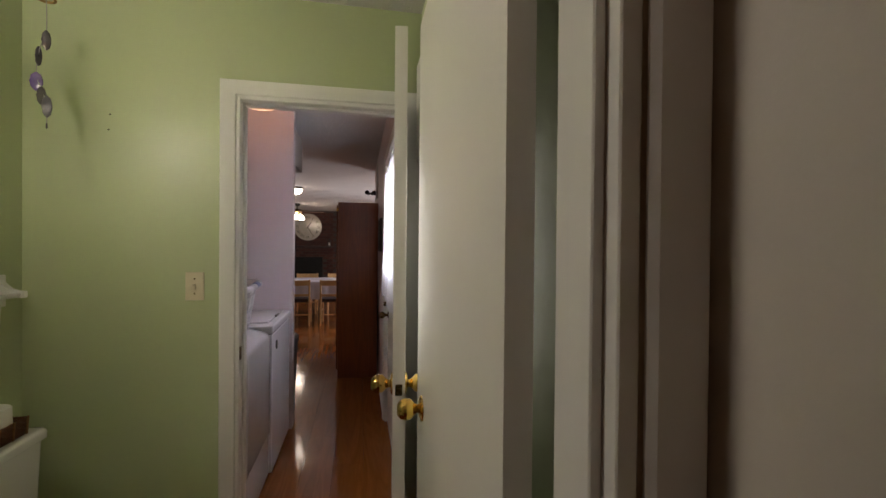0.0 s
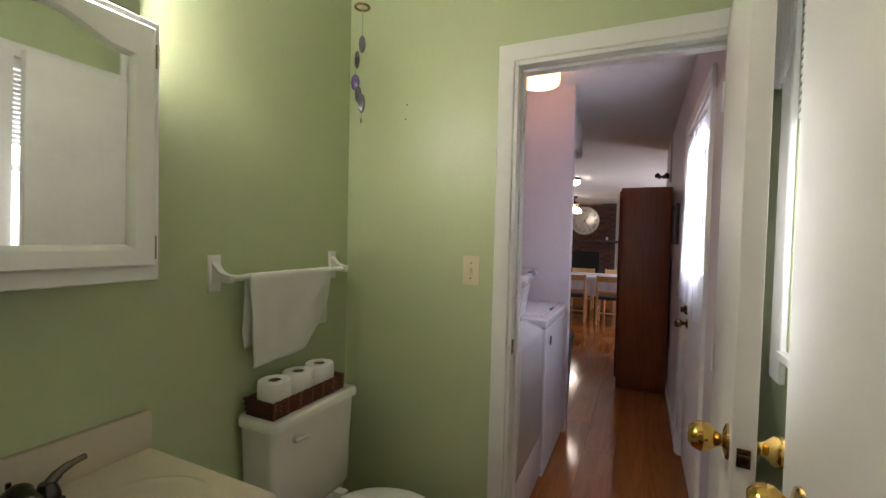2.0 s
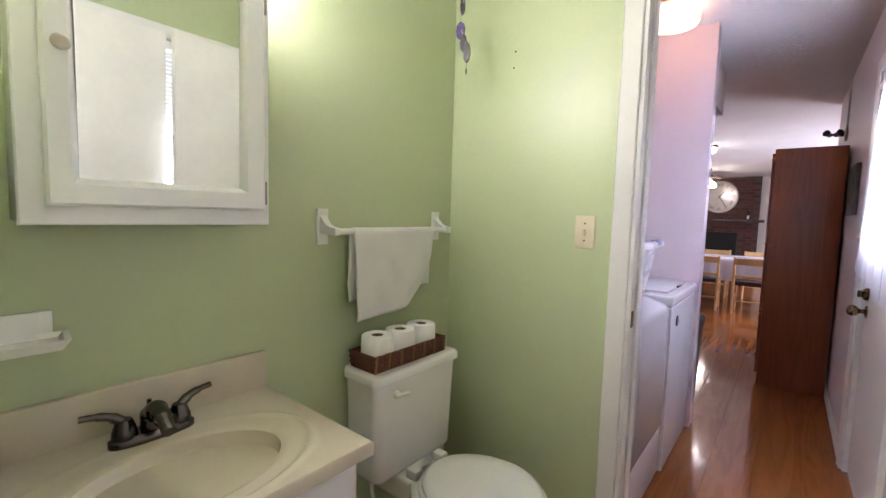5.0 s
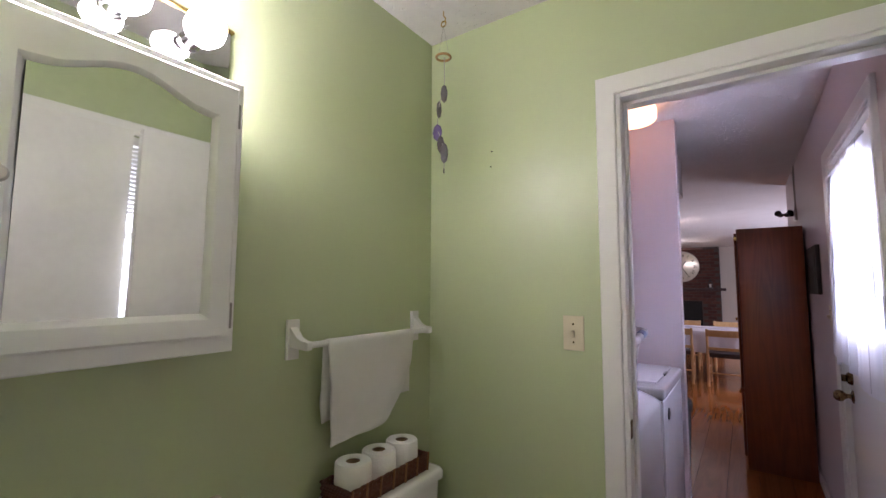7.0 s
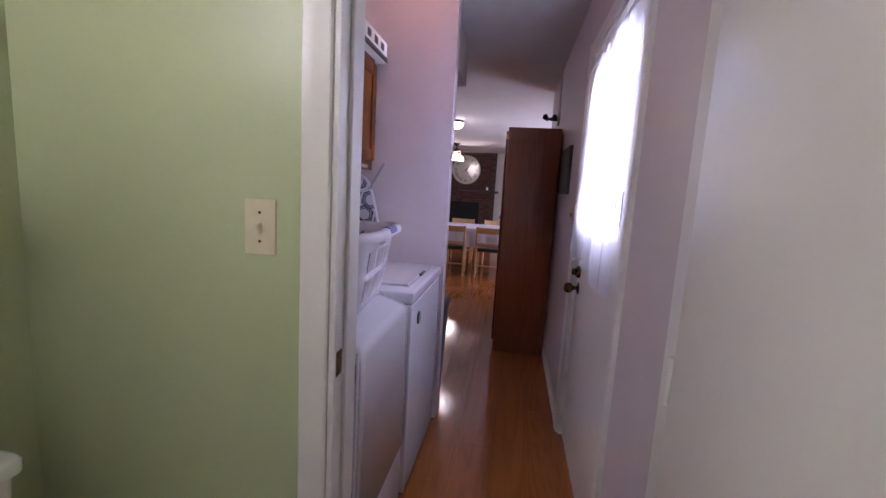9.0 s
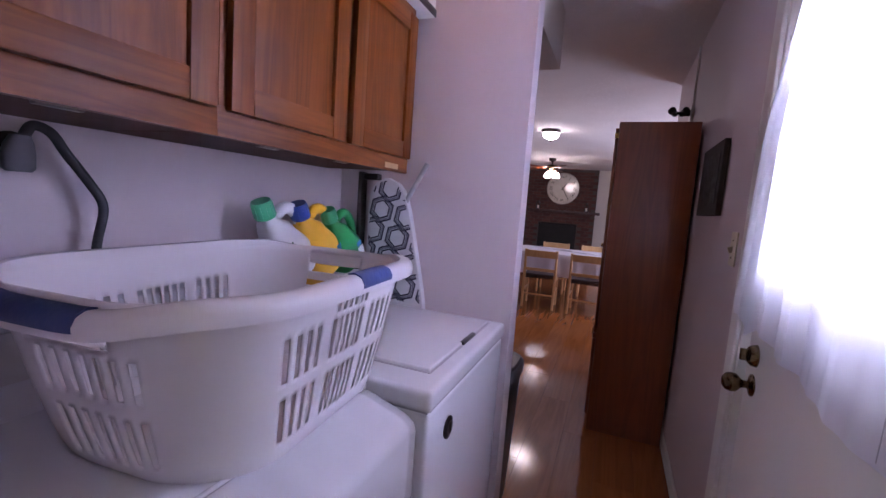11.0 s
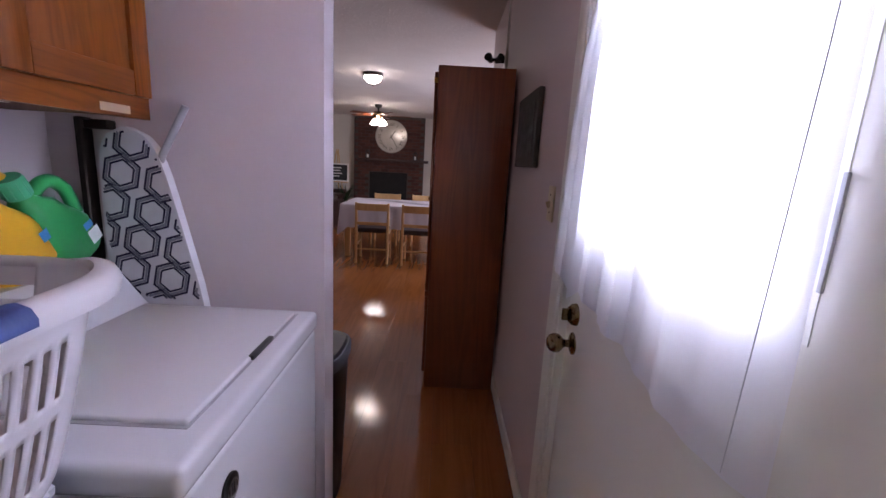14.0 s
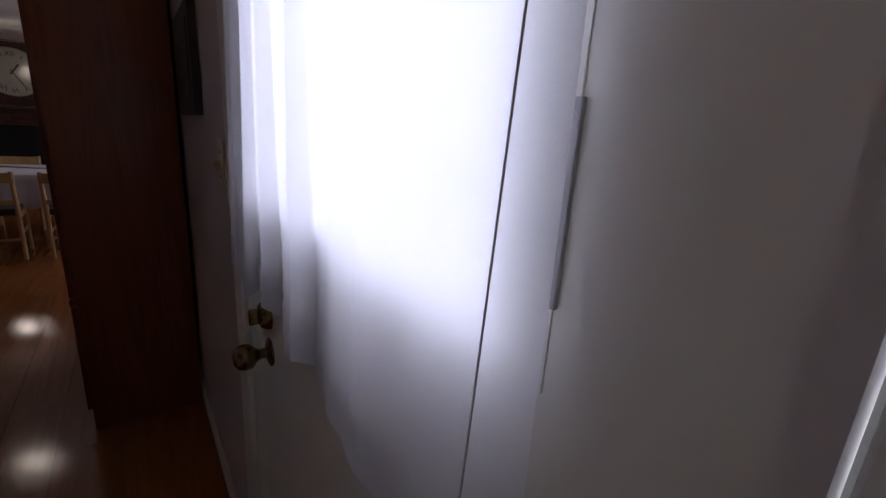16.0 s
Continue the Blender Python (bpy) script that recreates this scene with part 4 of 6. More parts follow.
def towel():
    """A hand towel folded over the bar; the front flap's lower corner is rounded."""
    bm = bmesh.new()
    n, m_ = 40, 46
    y0, y1 = 2.128, 2.522
    grid = []
    for i in range(n + 1):
        u = i / n
        front = 0.318 - 0.028 * u - 0.16 * max(0, (u - 0.48) / 0.52) ** 2.8
        back = 0.25 - 0.02 * u
        line = []
        for j in range(m_ + 1):
            v = j / m_
            s = -back + (front + back) * v
            if abs(s) < 0.018:
                a = s / 0.018 * 1.4
                x, z = 0.068 + 0.0125 * math.sin(a), -0.022 + 0.0125 * math.cos(a)
            else:
                x = 0.068 + (0.0125 if s > 0 else -0.0125) + 0.004 * math.sin(u * 9 + s * 12) * (abs(s) - 0.018) * 8
                z = -0.022 - (abs(s) - 0.018)
            yy = y0 + (y1 - y0) * u
            yy += (-0.055 * max(0, u - 0.4) * max(0, s) / 0.3 + 0.02 * (1 - u) * max(0, s) / 0.3)
            line.append(bm.verts.new((XL + x, yy, 1.25 + z)))
        grid.append(line)
    for a, b in zip(grid, grid[1:]):
        for j in range(m_):
            bm.faces.new((a[j], b[j], b[j + 1], a[j + 1]))
    return bm


tw = thing("hand_towel", "white terry hand towel folded over the towel bar", "towel")
t_ob = part("fabric", towel(), TOWEL, tw, smooth=80)
for v in t_ob.data.vertices:
    hang = max(0.0, min(1.0, (1.24 - v.co.z) / 0.12))
    v.co.x += hang * (0.0040 * math.sin(30 * v.co.y + 16 * v.co.z) * math.sin(24 * v.co.z + 1.0) + 0.0022 * math.sin(75 * v.co.y - 31 * v.co.z) * math.sin(52 * v.co.z))
t_ob.modifiers.new("thick", "SOLIDIFY").thickness = 0.004


# mirror cabinet
mc = thing("medicine_cabinet", "white wooden wall cabinet with an arched mirror door", "cabinet")
CY0, CY1, CZ0, CZ1, CX = 1.353, 1.802, 1.252, 1.860, -0.912
part("body", box(XL, CX - 0.008, CY0 + 0.006, CY1 - 0.006, CZ0 + 0.004, CZ1 - 0.004, 0.002), TRIM, mc)


def rect(x, y0, y1, z0, z1):
    return [(x, y0, z0), (x, y1, z0), (x, y1, z1), (x, y0, z1)]


part("face_frame", loft([rect(CX - 0.008, CY0, CY1, CZ0, CZ1), rect(CX + 0.003, CY0, CY1, CZ0, CZ1), rect(CX + 0.006, CY0 + 0.003, CY1 - 0.003, CZ0 + 0.003, CZ1 - 0.003), rect(CX + 0.006, CY0 + 0.05, CY1 - 0.05, CZ0 + 0.05, CZ1 - 0.05), rect(CX - 0.008, CY0 + 0.05, CY1 - 0.05, CZ0 + 0.05, CZ1 - 0.05)], False), TRIM, mc, smooth=30)
MY0, MY1, MZ0, MZ1 = 1.436, 1.727, 1.338, 1.752


def arch(u):
    """Rise of the mirror's top edge from one side to the other."""
    return 0.040 * (0.5 - 0.5 * math.cos(2 * math.pi * u)) ** 1.1


def arched_door():
    bm = bmesh.new()
    xo, xi = CX + 0.026, CX + 0.007
    D = (1.388, 1.783, 1.287, 1.838)
    n = 24
    ys = [MY0 + (MY1 - MY0) * k / n for k in range(n + 1)]
    inner = [Vector((0, y, MZ1 + arch(k / n))) for k, y in enumerate(ys)] + [Vector((0, MY1, MZ0)), Vector((0, MY0, MZ0))]
    outer = [Vector((0, D[0] + (D[1] - D[0]) * k / n, D[3])) for k in range(n + 1)] + [Vector((0, D[1], D[2])), Vector((0, D[0], D[2]))]
    cen = Vector((0, (MY0 + MY1) / 2, (MZ0 + MZ1) / 2))

    def at(pts, x, grow=0.0):
        return [Vector((x, p.y + grow * math.copysign(1, p.y - cen.y) * (abs(p.y - cen.y) > 0.12), p.z + grow * math.copysign(1, p.z - cen.z))) for p in pts]

    rings = [at(outer, xi), at(outer, xo - 0.005), at(outer, xo, -0.005), at(inner, xo, 0.012), at(inner, xo - 0.006, 0.006), at(inner, xi, 0.0)]
    return loft(rings, False, bm)


dr = part("door", arched_door(), TRIM, mc, smooth=30)
mb = bmesh.new()
lower = [mb.verts.new((CX + 0.0135, MY0 + (MY1 - MY0) * k / 24, MZ0 - 0.004)) for k in range(25)]
upper = [mb.verts.new((CX + 0.0135, MY0 + (MY1 - MY0) * k / 24, MZ1 + arch(k / 24) + 0.002)) for k in range(25)]
lback = [mb.verts.new(v.co - Vector((0.004, 0, 0))) for v in lower]
uback = [mb.verts.new(v.co - Vector((0.004, 0, 0))) for v in upper]
for a, b in ((lower, upper), (uback, lback), (upper, uback), (lback, lower)):
    for k in range(24):
        mb.faces.new((a[k], a[k + 1], b[k + 1], b[k]))
tip = Matrix.Translation((CX + 0.0125, 0, 1.55)) @ Matrix.Rotation(radians(1.2), 4, "Y") @ Matrix.Translation((-CX - 0.0135, 0, -1.55))
part("mirror", move(mb, tip), MIRROR, dr, "clear arched mirror glass", smooth=0)
part("knob", lathe([(0.006, 0.0), (0.006, 0.010), (0.012, 0.015), (0.014, 0.022), (0.010, 0.028), (0, 0.030)], 18, pose(CX + 0.026, 1.411, 1.56, 0, 90, 0)), mat("ivory_knob", (0.45, 0.40, 0.33), 0.3), dr, "ivory round knob")
for z in (1.33, 1.78):
    part("hinge", boxes([(CX + 0.006, CX + 0.010, 1.784, 1.795, z - 0.028, z + 0.028), (CX + 0.010, CX + 0.016, 1.782, 1.787, z - 0.022, z + 0.022)], 0.001), STEEL, dr)


# wind chime
ch = thing("agate_wind_chime", "hanging chime of sliced agate stones on a brass ring", "wind chime", at=(-0.876, 2.558, H))
part("ceiling_hook", tube(curve_points([(0, 0, 0), (0, 0, -0.02), (0.008, 0, -0.03), (0.006, 0, -0.042), (-0.006, 0, -0.042)], 5), 0.0022, 8), BRASS, ch)
part("hook_ring", tube([(0.011 * math.cos(a * 0.3927), 0, -0.052 + 0.011 * math.sin(a * 0.3927)) for a in range(16)], 0.0022, 8, True), BRASS, ch)
part("ring", tube([(0.027 * math.cos(a * 0.2618), 0.027 * math.sin(a * 0.2618), -0.185) for a in range(24)], 0.0045, 10, True), mat("worn_brass_ring", (0.42, 0.24, 0.09), 0.4, 0.6), ch)
THREAD = mat("clear_thread", (0.35, 0.33, 0.33), 0.5)
part("thread", tube([(0, 0, -0.062), (0.026, 0, -0.185)], 0.0006, 5), THREAD, ch)
part("thread", tube([(0, 0, -0.062), (-0.026, 0, -0.185)], 0.0006, 5), THREAD, ch)
AGATE = [mat("dark_agate", (0.02, 0.016, 0.024), 0.3, scale=40, second=(0.06, 0.05, 0.06)), mat("purple_agate", (0.05, 0.025, 0.12), 0.2, scale=40, second=(0.17, 0.11, 0.32)), mat("grey_agate", (0.12, 0.10, 0.11), 0.25, scale=40, second=(0.03, 0.025, 0.03))]
STONES = [(0.004, 0.0, -0.33, 0.013, 0.034, 30, 0), (-0.022, 0.004, -0.385, 0.010, 0.034, 60, 0), (-0.026, 0.0, -0.475, 0.018, 0.032, 10, 1), (-0.008, -0.004, -0.525, 0.013, 0.032, 40, 2), (0.006, 0.0, -0.56, 0.014, 0.038, 20, 0)]
for x, y, z, rx, rz, turn, k in STONES:
    nn = 22
    ring = [(rx * math.cos(2 * math.pi * i / nn) * (1 + 0.08 * math.sin(3 * i)), rz * math.sin(2 * math.pi * i / nn) * (1 + 0.05 * math.cos(2.3 * i))) for i in range(nn)]
    st = loft([[(a * 0.92, -0.003, b * 0.92) for a, b in ring], [(a, -0.0018, b) for a, b in ring], [(a, 0.0018, b) for a, b in ring], [(a * 0.92, 0.003, b * 0.92) for a, b in ring]])
    part("stone", move(st, pose(x, y, z, 0, 0, turn)), AGATE[k], ch)
part("thread", tube(curve_points([(0.004, 0, -0.185), (0.004, 0, -0.30), (-0.018, 0.003, -0.36), (-0.026, 0, -0.45), (-0.006, -0.002, -0.51), (0.006, 0, -0.56), (0.005, 0, -0.625)], 6), 0.0016, 6), THREAD, ch)
part("tip_weight", lathe([(0, 0), (0.003, 0.006), (0.0025, 0.02), (0, 0.026)], 8, Matrix.Translation((0.005, 0, -0.64))), AGATE[0], ch)

# nails left in the green wall
for x, z in ((-0.76, 1.92), (-0.765, 1.86)):
    nh = thing("wall_nail", "small dark nail standing out of the green wall", "nail", at=(x, YD0, z))
    part("nail_head", lathe([(0.003, 0.0), (0.003, 0.003), (0.002, 0.004), (0, 0.004)], 8, pose(0, 0, 0, 90, 0, 0)), DARKMETAL, nh)

# ---- laundry things ----
DX = -0.325
dry = thing("clothes_dryer", "white front-loading clothes dryer with a sloping hamper door", "dryer")
part("cabinet", loft([[(x, y, z) for x, z in ((-1.03, 0.02), (DX - 0.012, 0.02), (DX - 0.012, 0.866), (DX - 0.124, 0.911), (-1.03, 0.911))] for y in (2.905, 3.512)]), ENAMEL, dry, smooth=20)
part("top_panel", loft([[(x, y, z) for x, z in ((-1.03, 0.910), (DX - 0.120, 0.910), (DX - 0.118, 0.922), (DX - 0.124, 0.926), (-1.03, 0.926))] for y in (2.902, 3.516)]), ENAMEL, dry, smooth=50)


def dryer_door():
    """The front panel that folds over the sloping edge; rounded at its upper corners."""
    prof = [(DX - 0.112, 0.9185), (DX - 0.106, 0.920), (DX - 0.096, 0.9185), (DX - 0.018, 0.893), (DX - 0.006, 0.887), (DX + 0.004, 0.878), (DX + 0.008, 0.864), (DX + 0.008, 0.30)]
    rings = []
    for k in range(0, 15):
        a = k / 14
        rings.append([(x, 2.978 + 0.522 * a, z - (0.006 if k in (0, 14) else 0)) for x, z in prof])
    return loft(rings, False, closed=False)


dd = part("door", dryer_door(), ENAMEL, dry, smooth=35)
sm = dd.modifiers.new("thick", "SOLIDIFY")
sm.thickness, sm.offset = 0.008, 0
# grey carries the shade inside the dryer's door gap; also the bin rim's own colour
DARKGAP = mat("gap_shade_and_rim_grey", (0.13, 0.13, 0.15), 0.6)
for a, b in ((2.962, 2.978), (3.50, 3.508)):
    part("door_gap", box(DX - 0.0115, DX - 0.008, a, b, 0.30, 0.866), DARKGAP, dry)
part("door_recess", loft([[(DX - 0.0105, y, 0.866), (DX - 0.0085, y, 0.869), (DX - 0.1165, y, 0.913), (DX - 0.1185, y, 0.912)] for y in (2.962, 2.978)]), DARKGAP, dry)
part("door_bead", tube(curve_points([(DX - 0.115, 3.50, 0.9222), (DX - 0.115, 3.25, 0.9222), (DX - 0.115, 3.005, 0.9222), (DX - 0.108, 2.978, 0.921), (DX - 0.088, 2.964, 0.9155), (DX - 0.02, 2.960, 0.892), (DX + 0.004, 2.960, 0.876), (DX + 0.006, 2.960, 0.84), (DX + 0.006, 2.960, 0.31)], 8), 0.0048, 10), ENAMEL, dry, "raised white seam round the door")
# black blocks darken two short stretches of the door gap
for z in (0.828, 0.441):
    part("gap_tick", box(DX - 0.0078, DX - 0.001, 2.964, 2.976, z - 0.024, z + 0.024, 0.001), BLACK, dry, "short black tick in the door gap")
part("lower_panel", box(DX - 0.013, DX + 0.006, 2.912, 3.505, 0.05, 0.285, 0.006), ENAMEL, dry)
con = part("console", loft([[(x, y, z) for x, z in ((-1.03, 0.925), (-0.845, 0.925), (-0.86, 0.945), (-0.885, 1.085), (-0.90, 1.10), (-1.03, 1.10))] for y in (2.905, 3.512)]), ENAMEL, dry, smooth=30)
part("control_strip", box(-0.872, -0.866, 2.93, 3.48, 0.965, 1.065, 0.002), mat("console_fascia", (0.70, 0.68, 0.66), 0.3), con)
for y in (2.985, 3.24):
    part("dial", lathe([(0.034, 0.0), (0.034, 0.004), (0.022, 0.006), (0.02, 0.022), (0, 0.023)], 26, pose(-0.866, y, 1.02, 0, 82, 0)), ENAMEL, con)
part("push_switch", box(-0.867, -0.858, 3.072, 3.092, 1.03, 1.075, 0.003), BLACK, con)
for y in (2.96, 3.15, 3.36):
    part("printed_line", box(-0.8665, -0.8652, y, y + 0.06, 0.975, 0.979), GREYPLASTIC, con)

WX = -0.305
was = thing("washing_machine", "white top-loading washing machine with its lid shut", "washing machine")
part("cabinet", box(-1.0, WX - 0.006, 3.56, 4.203, 0.02, 0.865, 0.012, 3), ENAMEL, was)
part("top_panel", box(-1.0, WX, 3.553, 4.206, 0.868, 0.920, 0.016, 4), ENAMEL, was)
part("top_gap", box(-0.98, WX - 0.012, 3.565, 4.198, 0.862, 0.872), GREYPLASTIC, was)
lid = part("lid", box(-0.775, -0.355, 3.655, 4.165, 0.916, 0.929, 0.006, 3), ENAMEL, was)
part("lid_seam", boxes([(-0.78, -0.35, 3.645, 3.654, 0.9195, 0.9212), (-0.354, -0.349, 3.65, 4.17, 0.9195, 0.9212)]), GREYPLASTIC, was)
part("lid_grip", box(-0.362, -0.349, 3.885, 3.995, 0.920, 0.9305, 0.003), BLACK, lid, "dark finger recess on the lid's edge")
part("front_badge", lathe([(0.028, 0.0), (0.028, 0.004), (0.024, 0.006), (0, 0.006)], 28, pose(WX - 0.006, 3.688, 0.778, 0, 90, 0)), BLACK, was, "round black badge")
part("badge_mark", lathe([(0.018, 0.0), (0.0185, 0.001), (0.015, 0.0014), (0.0145, 0.0)], 24, pose(WX + 0.0002, 3.688, 0.778, 0, 90, 0)), STEEL, was)
for a, b in ((3.676, 3.682), (3.694, 3.700)):
    part("badge_bar", box(WX + 0.0001, WX + 0.0014, a, b, 0.768, 0.788), STEEL, was)
wc = part("console", loft([[(x, y, z) for x, z in ((-1.0, 0.918), (-0.79, 0.918), (-0.80, 0.93), (-0.875, 1.025), (-0.89, 1.035), (-1.0, 1.035))] for y in (3.56, 4.203)]), ENAMEL, was, smooth=30)
part("dial", lathe([(0.010, 0.0), (0.010, 0.006), (0, 0.007)], 16, pose(-0.845, 4.13, 0.988, 0, 52, 0)), BLACK, wc)
for k in range(8):
    part("printed_mark", move(box(-0.0006, 0.0006, 4.03 + 0.011 * k, 4.036 + 0.011 * k, -0.003, 0.003), pose(-0.828, 0, 0.9672, 0, -38, 0)), GREYPLASTIC, wc)
part("printed_line", move(box(-0.0006, 0.0006, 3.99, 4.12, -0.0012, 0.0012), pose(-0.822, 0, 0.9597, 0, -38, 0)), GREYPLASTIC, wc)


# laundry basket
def basket_outline(a, b, r, n):
    """Points evenly along a rounded rectangle, starting at the middle of the side facing +x."""
    seg = [(a - r) * 2, math.pi * r / 2, (b - r) * 2, math.pi * r / 2] * 2
    total = sum(seg)
    out = []
    for i in range(n):
        s = (i / n * total + (a - r)) % total
        k = 0
        while s > seg[k]:
            s -= seg[k]
            k += 1
        f = s / seg[k]
        ca, cb = a - r, b - r
        ang = f * math.pi / 2
        p = [(b, -ca + 2 * ca * f), (cb + r * math.cos(ang), ca + r * math.sin(ang)), (cb - 2 * cb * f, a), (-cb - r * math.sin(ang), ca + r * math.cos(ang)),
             (-b, ca - 2 * ca * f), (-cb - r * math.cos(ang), -ca - r * math.sin(ang)), (-cb + 2 * cb * f, -a), (cb + r * math.sin(ang), -ca - r * math.cos(ang))][k]
        out.append(p)
    return out


bas = thing("laundry_basket", "white slotted plastic laundry basket with navy grips on the dryer", "laundry basket", at=(-0.60, 3.335, 0.9275), turn=5)
BA, BB, BR, BH, BN = 0.312, 0.222, 0.165, 0.262, 288


def ring_at(v, grow=0.0):
    k = 0.80 + 0.20 * v ** 0.8
    return [Vector((x * k * (1 + grow / 0.25), y * (0.76 + 0.24 * v ** 0.7) * (1 + grow / 0.3), BH * v)) for x, y in basket_outline(BA, BB, BR, BN)]


def basket_shell():
    bm = bmesh.new()
    vs = [0.0, 0.035, 0.09, 0.12, 0.26, 0.40, 0.43, 0.47, 0.50, 0.64, 0.72, 0.76, 0.80, 0.86, 0.94, 1.0]
    rings = [[bm.verts.new(p) for p in ring_at(v)] for v in vs]

    def slot(i, row):
        x = (i + BN // 2) % BN - BN // 2
        side = None
        if abs(x) < 38:
            side, q = 0, x
        elif abs(abs(x) - BN // 2) < 38:
            side, q = 2, (x - BN // 2) % BN
            q = q - BN if q > BN // 2 else q
        else:
            q = abs(x) - BN // 4
            side = 1 if abs(q) < 20 else None
        if side is None:
            return False
        low, high = 3 <= row <= 4, 8 <= row <= 10
        if side == 0 and -9 <= q <= 8 and row == 12 and q % 3:
            return True
        if side in (0, 2):
            for a, b, step in ((-28, -13, 4), (-9, 8, 3), (12, 27, 4)):
                if a <= q <= b and (q - a) % step in (0, 1):
                    return low or (high if side == 0 else 8 <= row <= 9)
            return False
        if 11 <= row <= 13:
            return abs(q) < 12
        return -16 <= q <= 11 and (q % 4) in (0, 1) and (low or 8 <= row <= 9)

    for r, (a, b) in enumerate(zip(rings, rings[1:])):
        for i in range(BN):
            if not slot(i, r):
                j = (i + 1) % BN
                bm.faces.new((a[i], a[j], b[j], b[i]))
    mid = bm.verts.new((0, 0, 0))
    for i in range(BN):
        bm.faces.new((rings[0][(i + 1) % BN], rings[0][i], mid))
    return bm


sh = part("shell", basket_shell(), BASKETWHITE, bas, smooth=40)
so = sh.modifiers.new("thick", "SOLIDIFY")
so.thickness, so.offset = 0.0035, 1.0


def basket_rim():
    bm = bmesh.new()
    prof = [(-0.004, -0.026), (0.0, 0.002), (0.004, 0.008), (0.016, 0.009), (0.027, 0.004), (0.0325, -0.006), (0.031, -0.021), (0.026, -0.022), (0.025, -0.008), (0.012, -0.002), (0.002, -0.004), (0.001, -0.026)]
    base = ring_at(1.0)
    rings = []
    for i in range(BN):
        p = base[i]
        t = (base[(i + 1) % BN] - base[i - 1]).normalized()
        nrm = Vector((t.y, -t.x, 0))
        x = (i + BN // 2) % BN - BN // 2
        dip = -0.018 * math.exp(-((abs(x) - BN / 4) / 22) ** 4)
        rings.append([bm.verts.new(p + nrm * u + Vector((0, 0, w + dip))) for u, w in prof])
    for i in range(BN):
        a, b = rings[i], rings[(i + 1) % BN]
        for k in range(len(prof)):
            m_ = (k + 1) % len(prof)
            bm.faces.new((a[k], b[k], b[m_], a[m_]))
    return bm


part("rim", basket_rim(), BASKETWHITE, bas, smooth=50)


def grip(i0, i1):
    bm = bmesh.new()
    base = ring_at(1.0)
    prof = [(0.001, 0.002), (0.003, 0.010), (0.014, 0.0122), (0.027, 0.007), (0.033, -0.004), (0.0325, -0.012), (0.028, -0.010), (0.02, 0.0)]
    rings = []
    for i in range(i0, i1 + 1):
        p = base[i % BN]
        t = (base[(i + 1) % BN] - base[(i - 1) % BN]).normalized()
        nrm = Vector((t.y, -t.x, 0))
        x = (i + BN // 2) % BN - BN // 2
        dip = -0.018 * math.exp(-((abs(x) - BN / 4) / 22) ** 4)
        rings.append([p + nrm * u + Vector((0, 0, w + dip)) for u, w in prof])
    return loft(rings, True, bm)


part("grip", grip(-5, 12), NAVY, bas, "navy blue rubber grip")
part("grip", grip(64, 84), NAVY, bas, "navy blue rubber grip")
part("grip", grip(203, 228), NAVY, bas, "navy blue rubber grip")

tagc = thing("paper_tag", "small white and yellow card stuck inside the laundry basket", "tag", at=(-0.63, 3.60, 1.11), turn=3)
part("card", move(box(-0.05, 0.05, -0.0006, 0.0006, -0.05, 0.02), pose(0, 0, 0, -9, 0, 0)), PAPER, tagc)
part("printed_band", move(box(-0.05, 0.02, -0.0016, -0.0008, -0.012, 0.002), pose(0, 0, 0, -9, 0, 0)), mat("yellow_print", (0.75, 0.42, 0.03), 0.5), tagc)


# wall cabinets
# dark brown puts the shade under the wall cabinets into the panel's colour
UNDERSHADE = mat("shade_brown_underside", (0.07, 0.03, 0.018), 0.8, scale=10)


def wall_cabinet(y0, y1, doors, label):
    c = thing("wall_cabinet", label, "wall cabinet", "cabinets over the machines")
    z0, z1, xf = 1.420, 1.985, -0.705
    part("body", box(XL, xf - 0.018, y0, y1, z0 + 0.02, z1, 0.002), OAK, c)
    part("bottom_rail", box(xf - 0.018, xf, y0 - 0.001, y1 + 0.001, z0, z0 + 0.058, 0.0008), OAKH, c)
    part("bottom_panel", box(XL, xf - 0.018, y0 + 0.002, y1 - 0.002, z0 + 0.008, z0 + 0.0195), UNDERSHADE, c, "underside coloured dark brown for the shade there")
    part("top_rail", box(xf - 0.018, xf, y0, y1, z1 - 0.045, z1, 0.003), OAKH, c)
    for a, b in ((y0, y0 + 0.045), (y1 - 0.045, y1)):
        part("stile", box(xf - 0.018, xf - 0.0005, a, b, z0 + 0.058, z1 - 0.045, 0.002), OAK, c)
    for a, b in doors:
        rail = 0.056
        zd0, zd1 = z0 + 0.050, z1 - 0.035
        d = part("door", box(xf + 0.0015, xf + 0.009, a + rail - 0.006, b - rail + 0.006, zd0 + rail - 0.006, zd1 - rail + 0.006, 0.001), OAK, c)
        for p, q in ((a, a + rail), (b - rail, b)):
            part("door_stile", box(xf + 0.0005, xf + 0.019, p, q, zd0, zd1, 0.004), OAK, d)
        for p, q in ((zd0, zd0 + rail), (zd1 - rail, zd1)):
            part("door_rail", box(xf + 0.0005, xf + 0.0186, a + rail, b - rail, p, q, 0.004), OAKH, d)
    return c


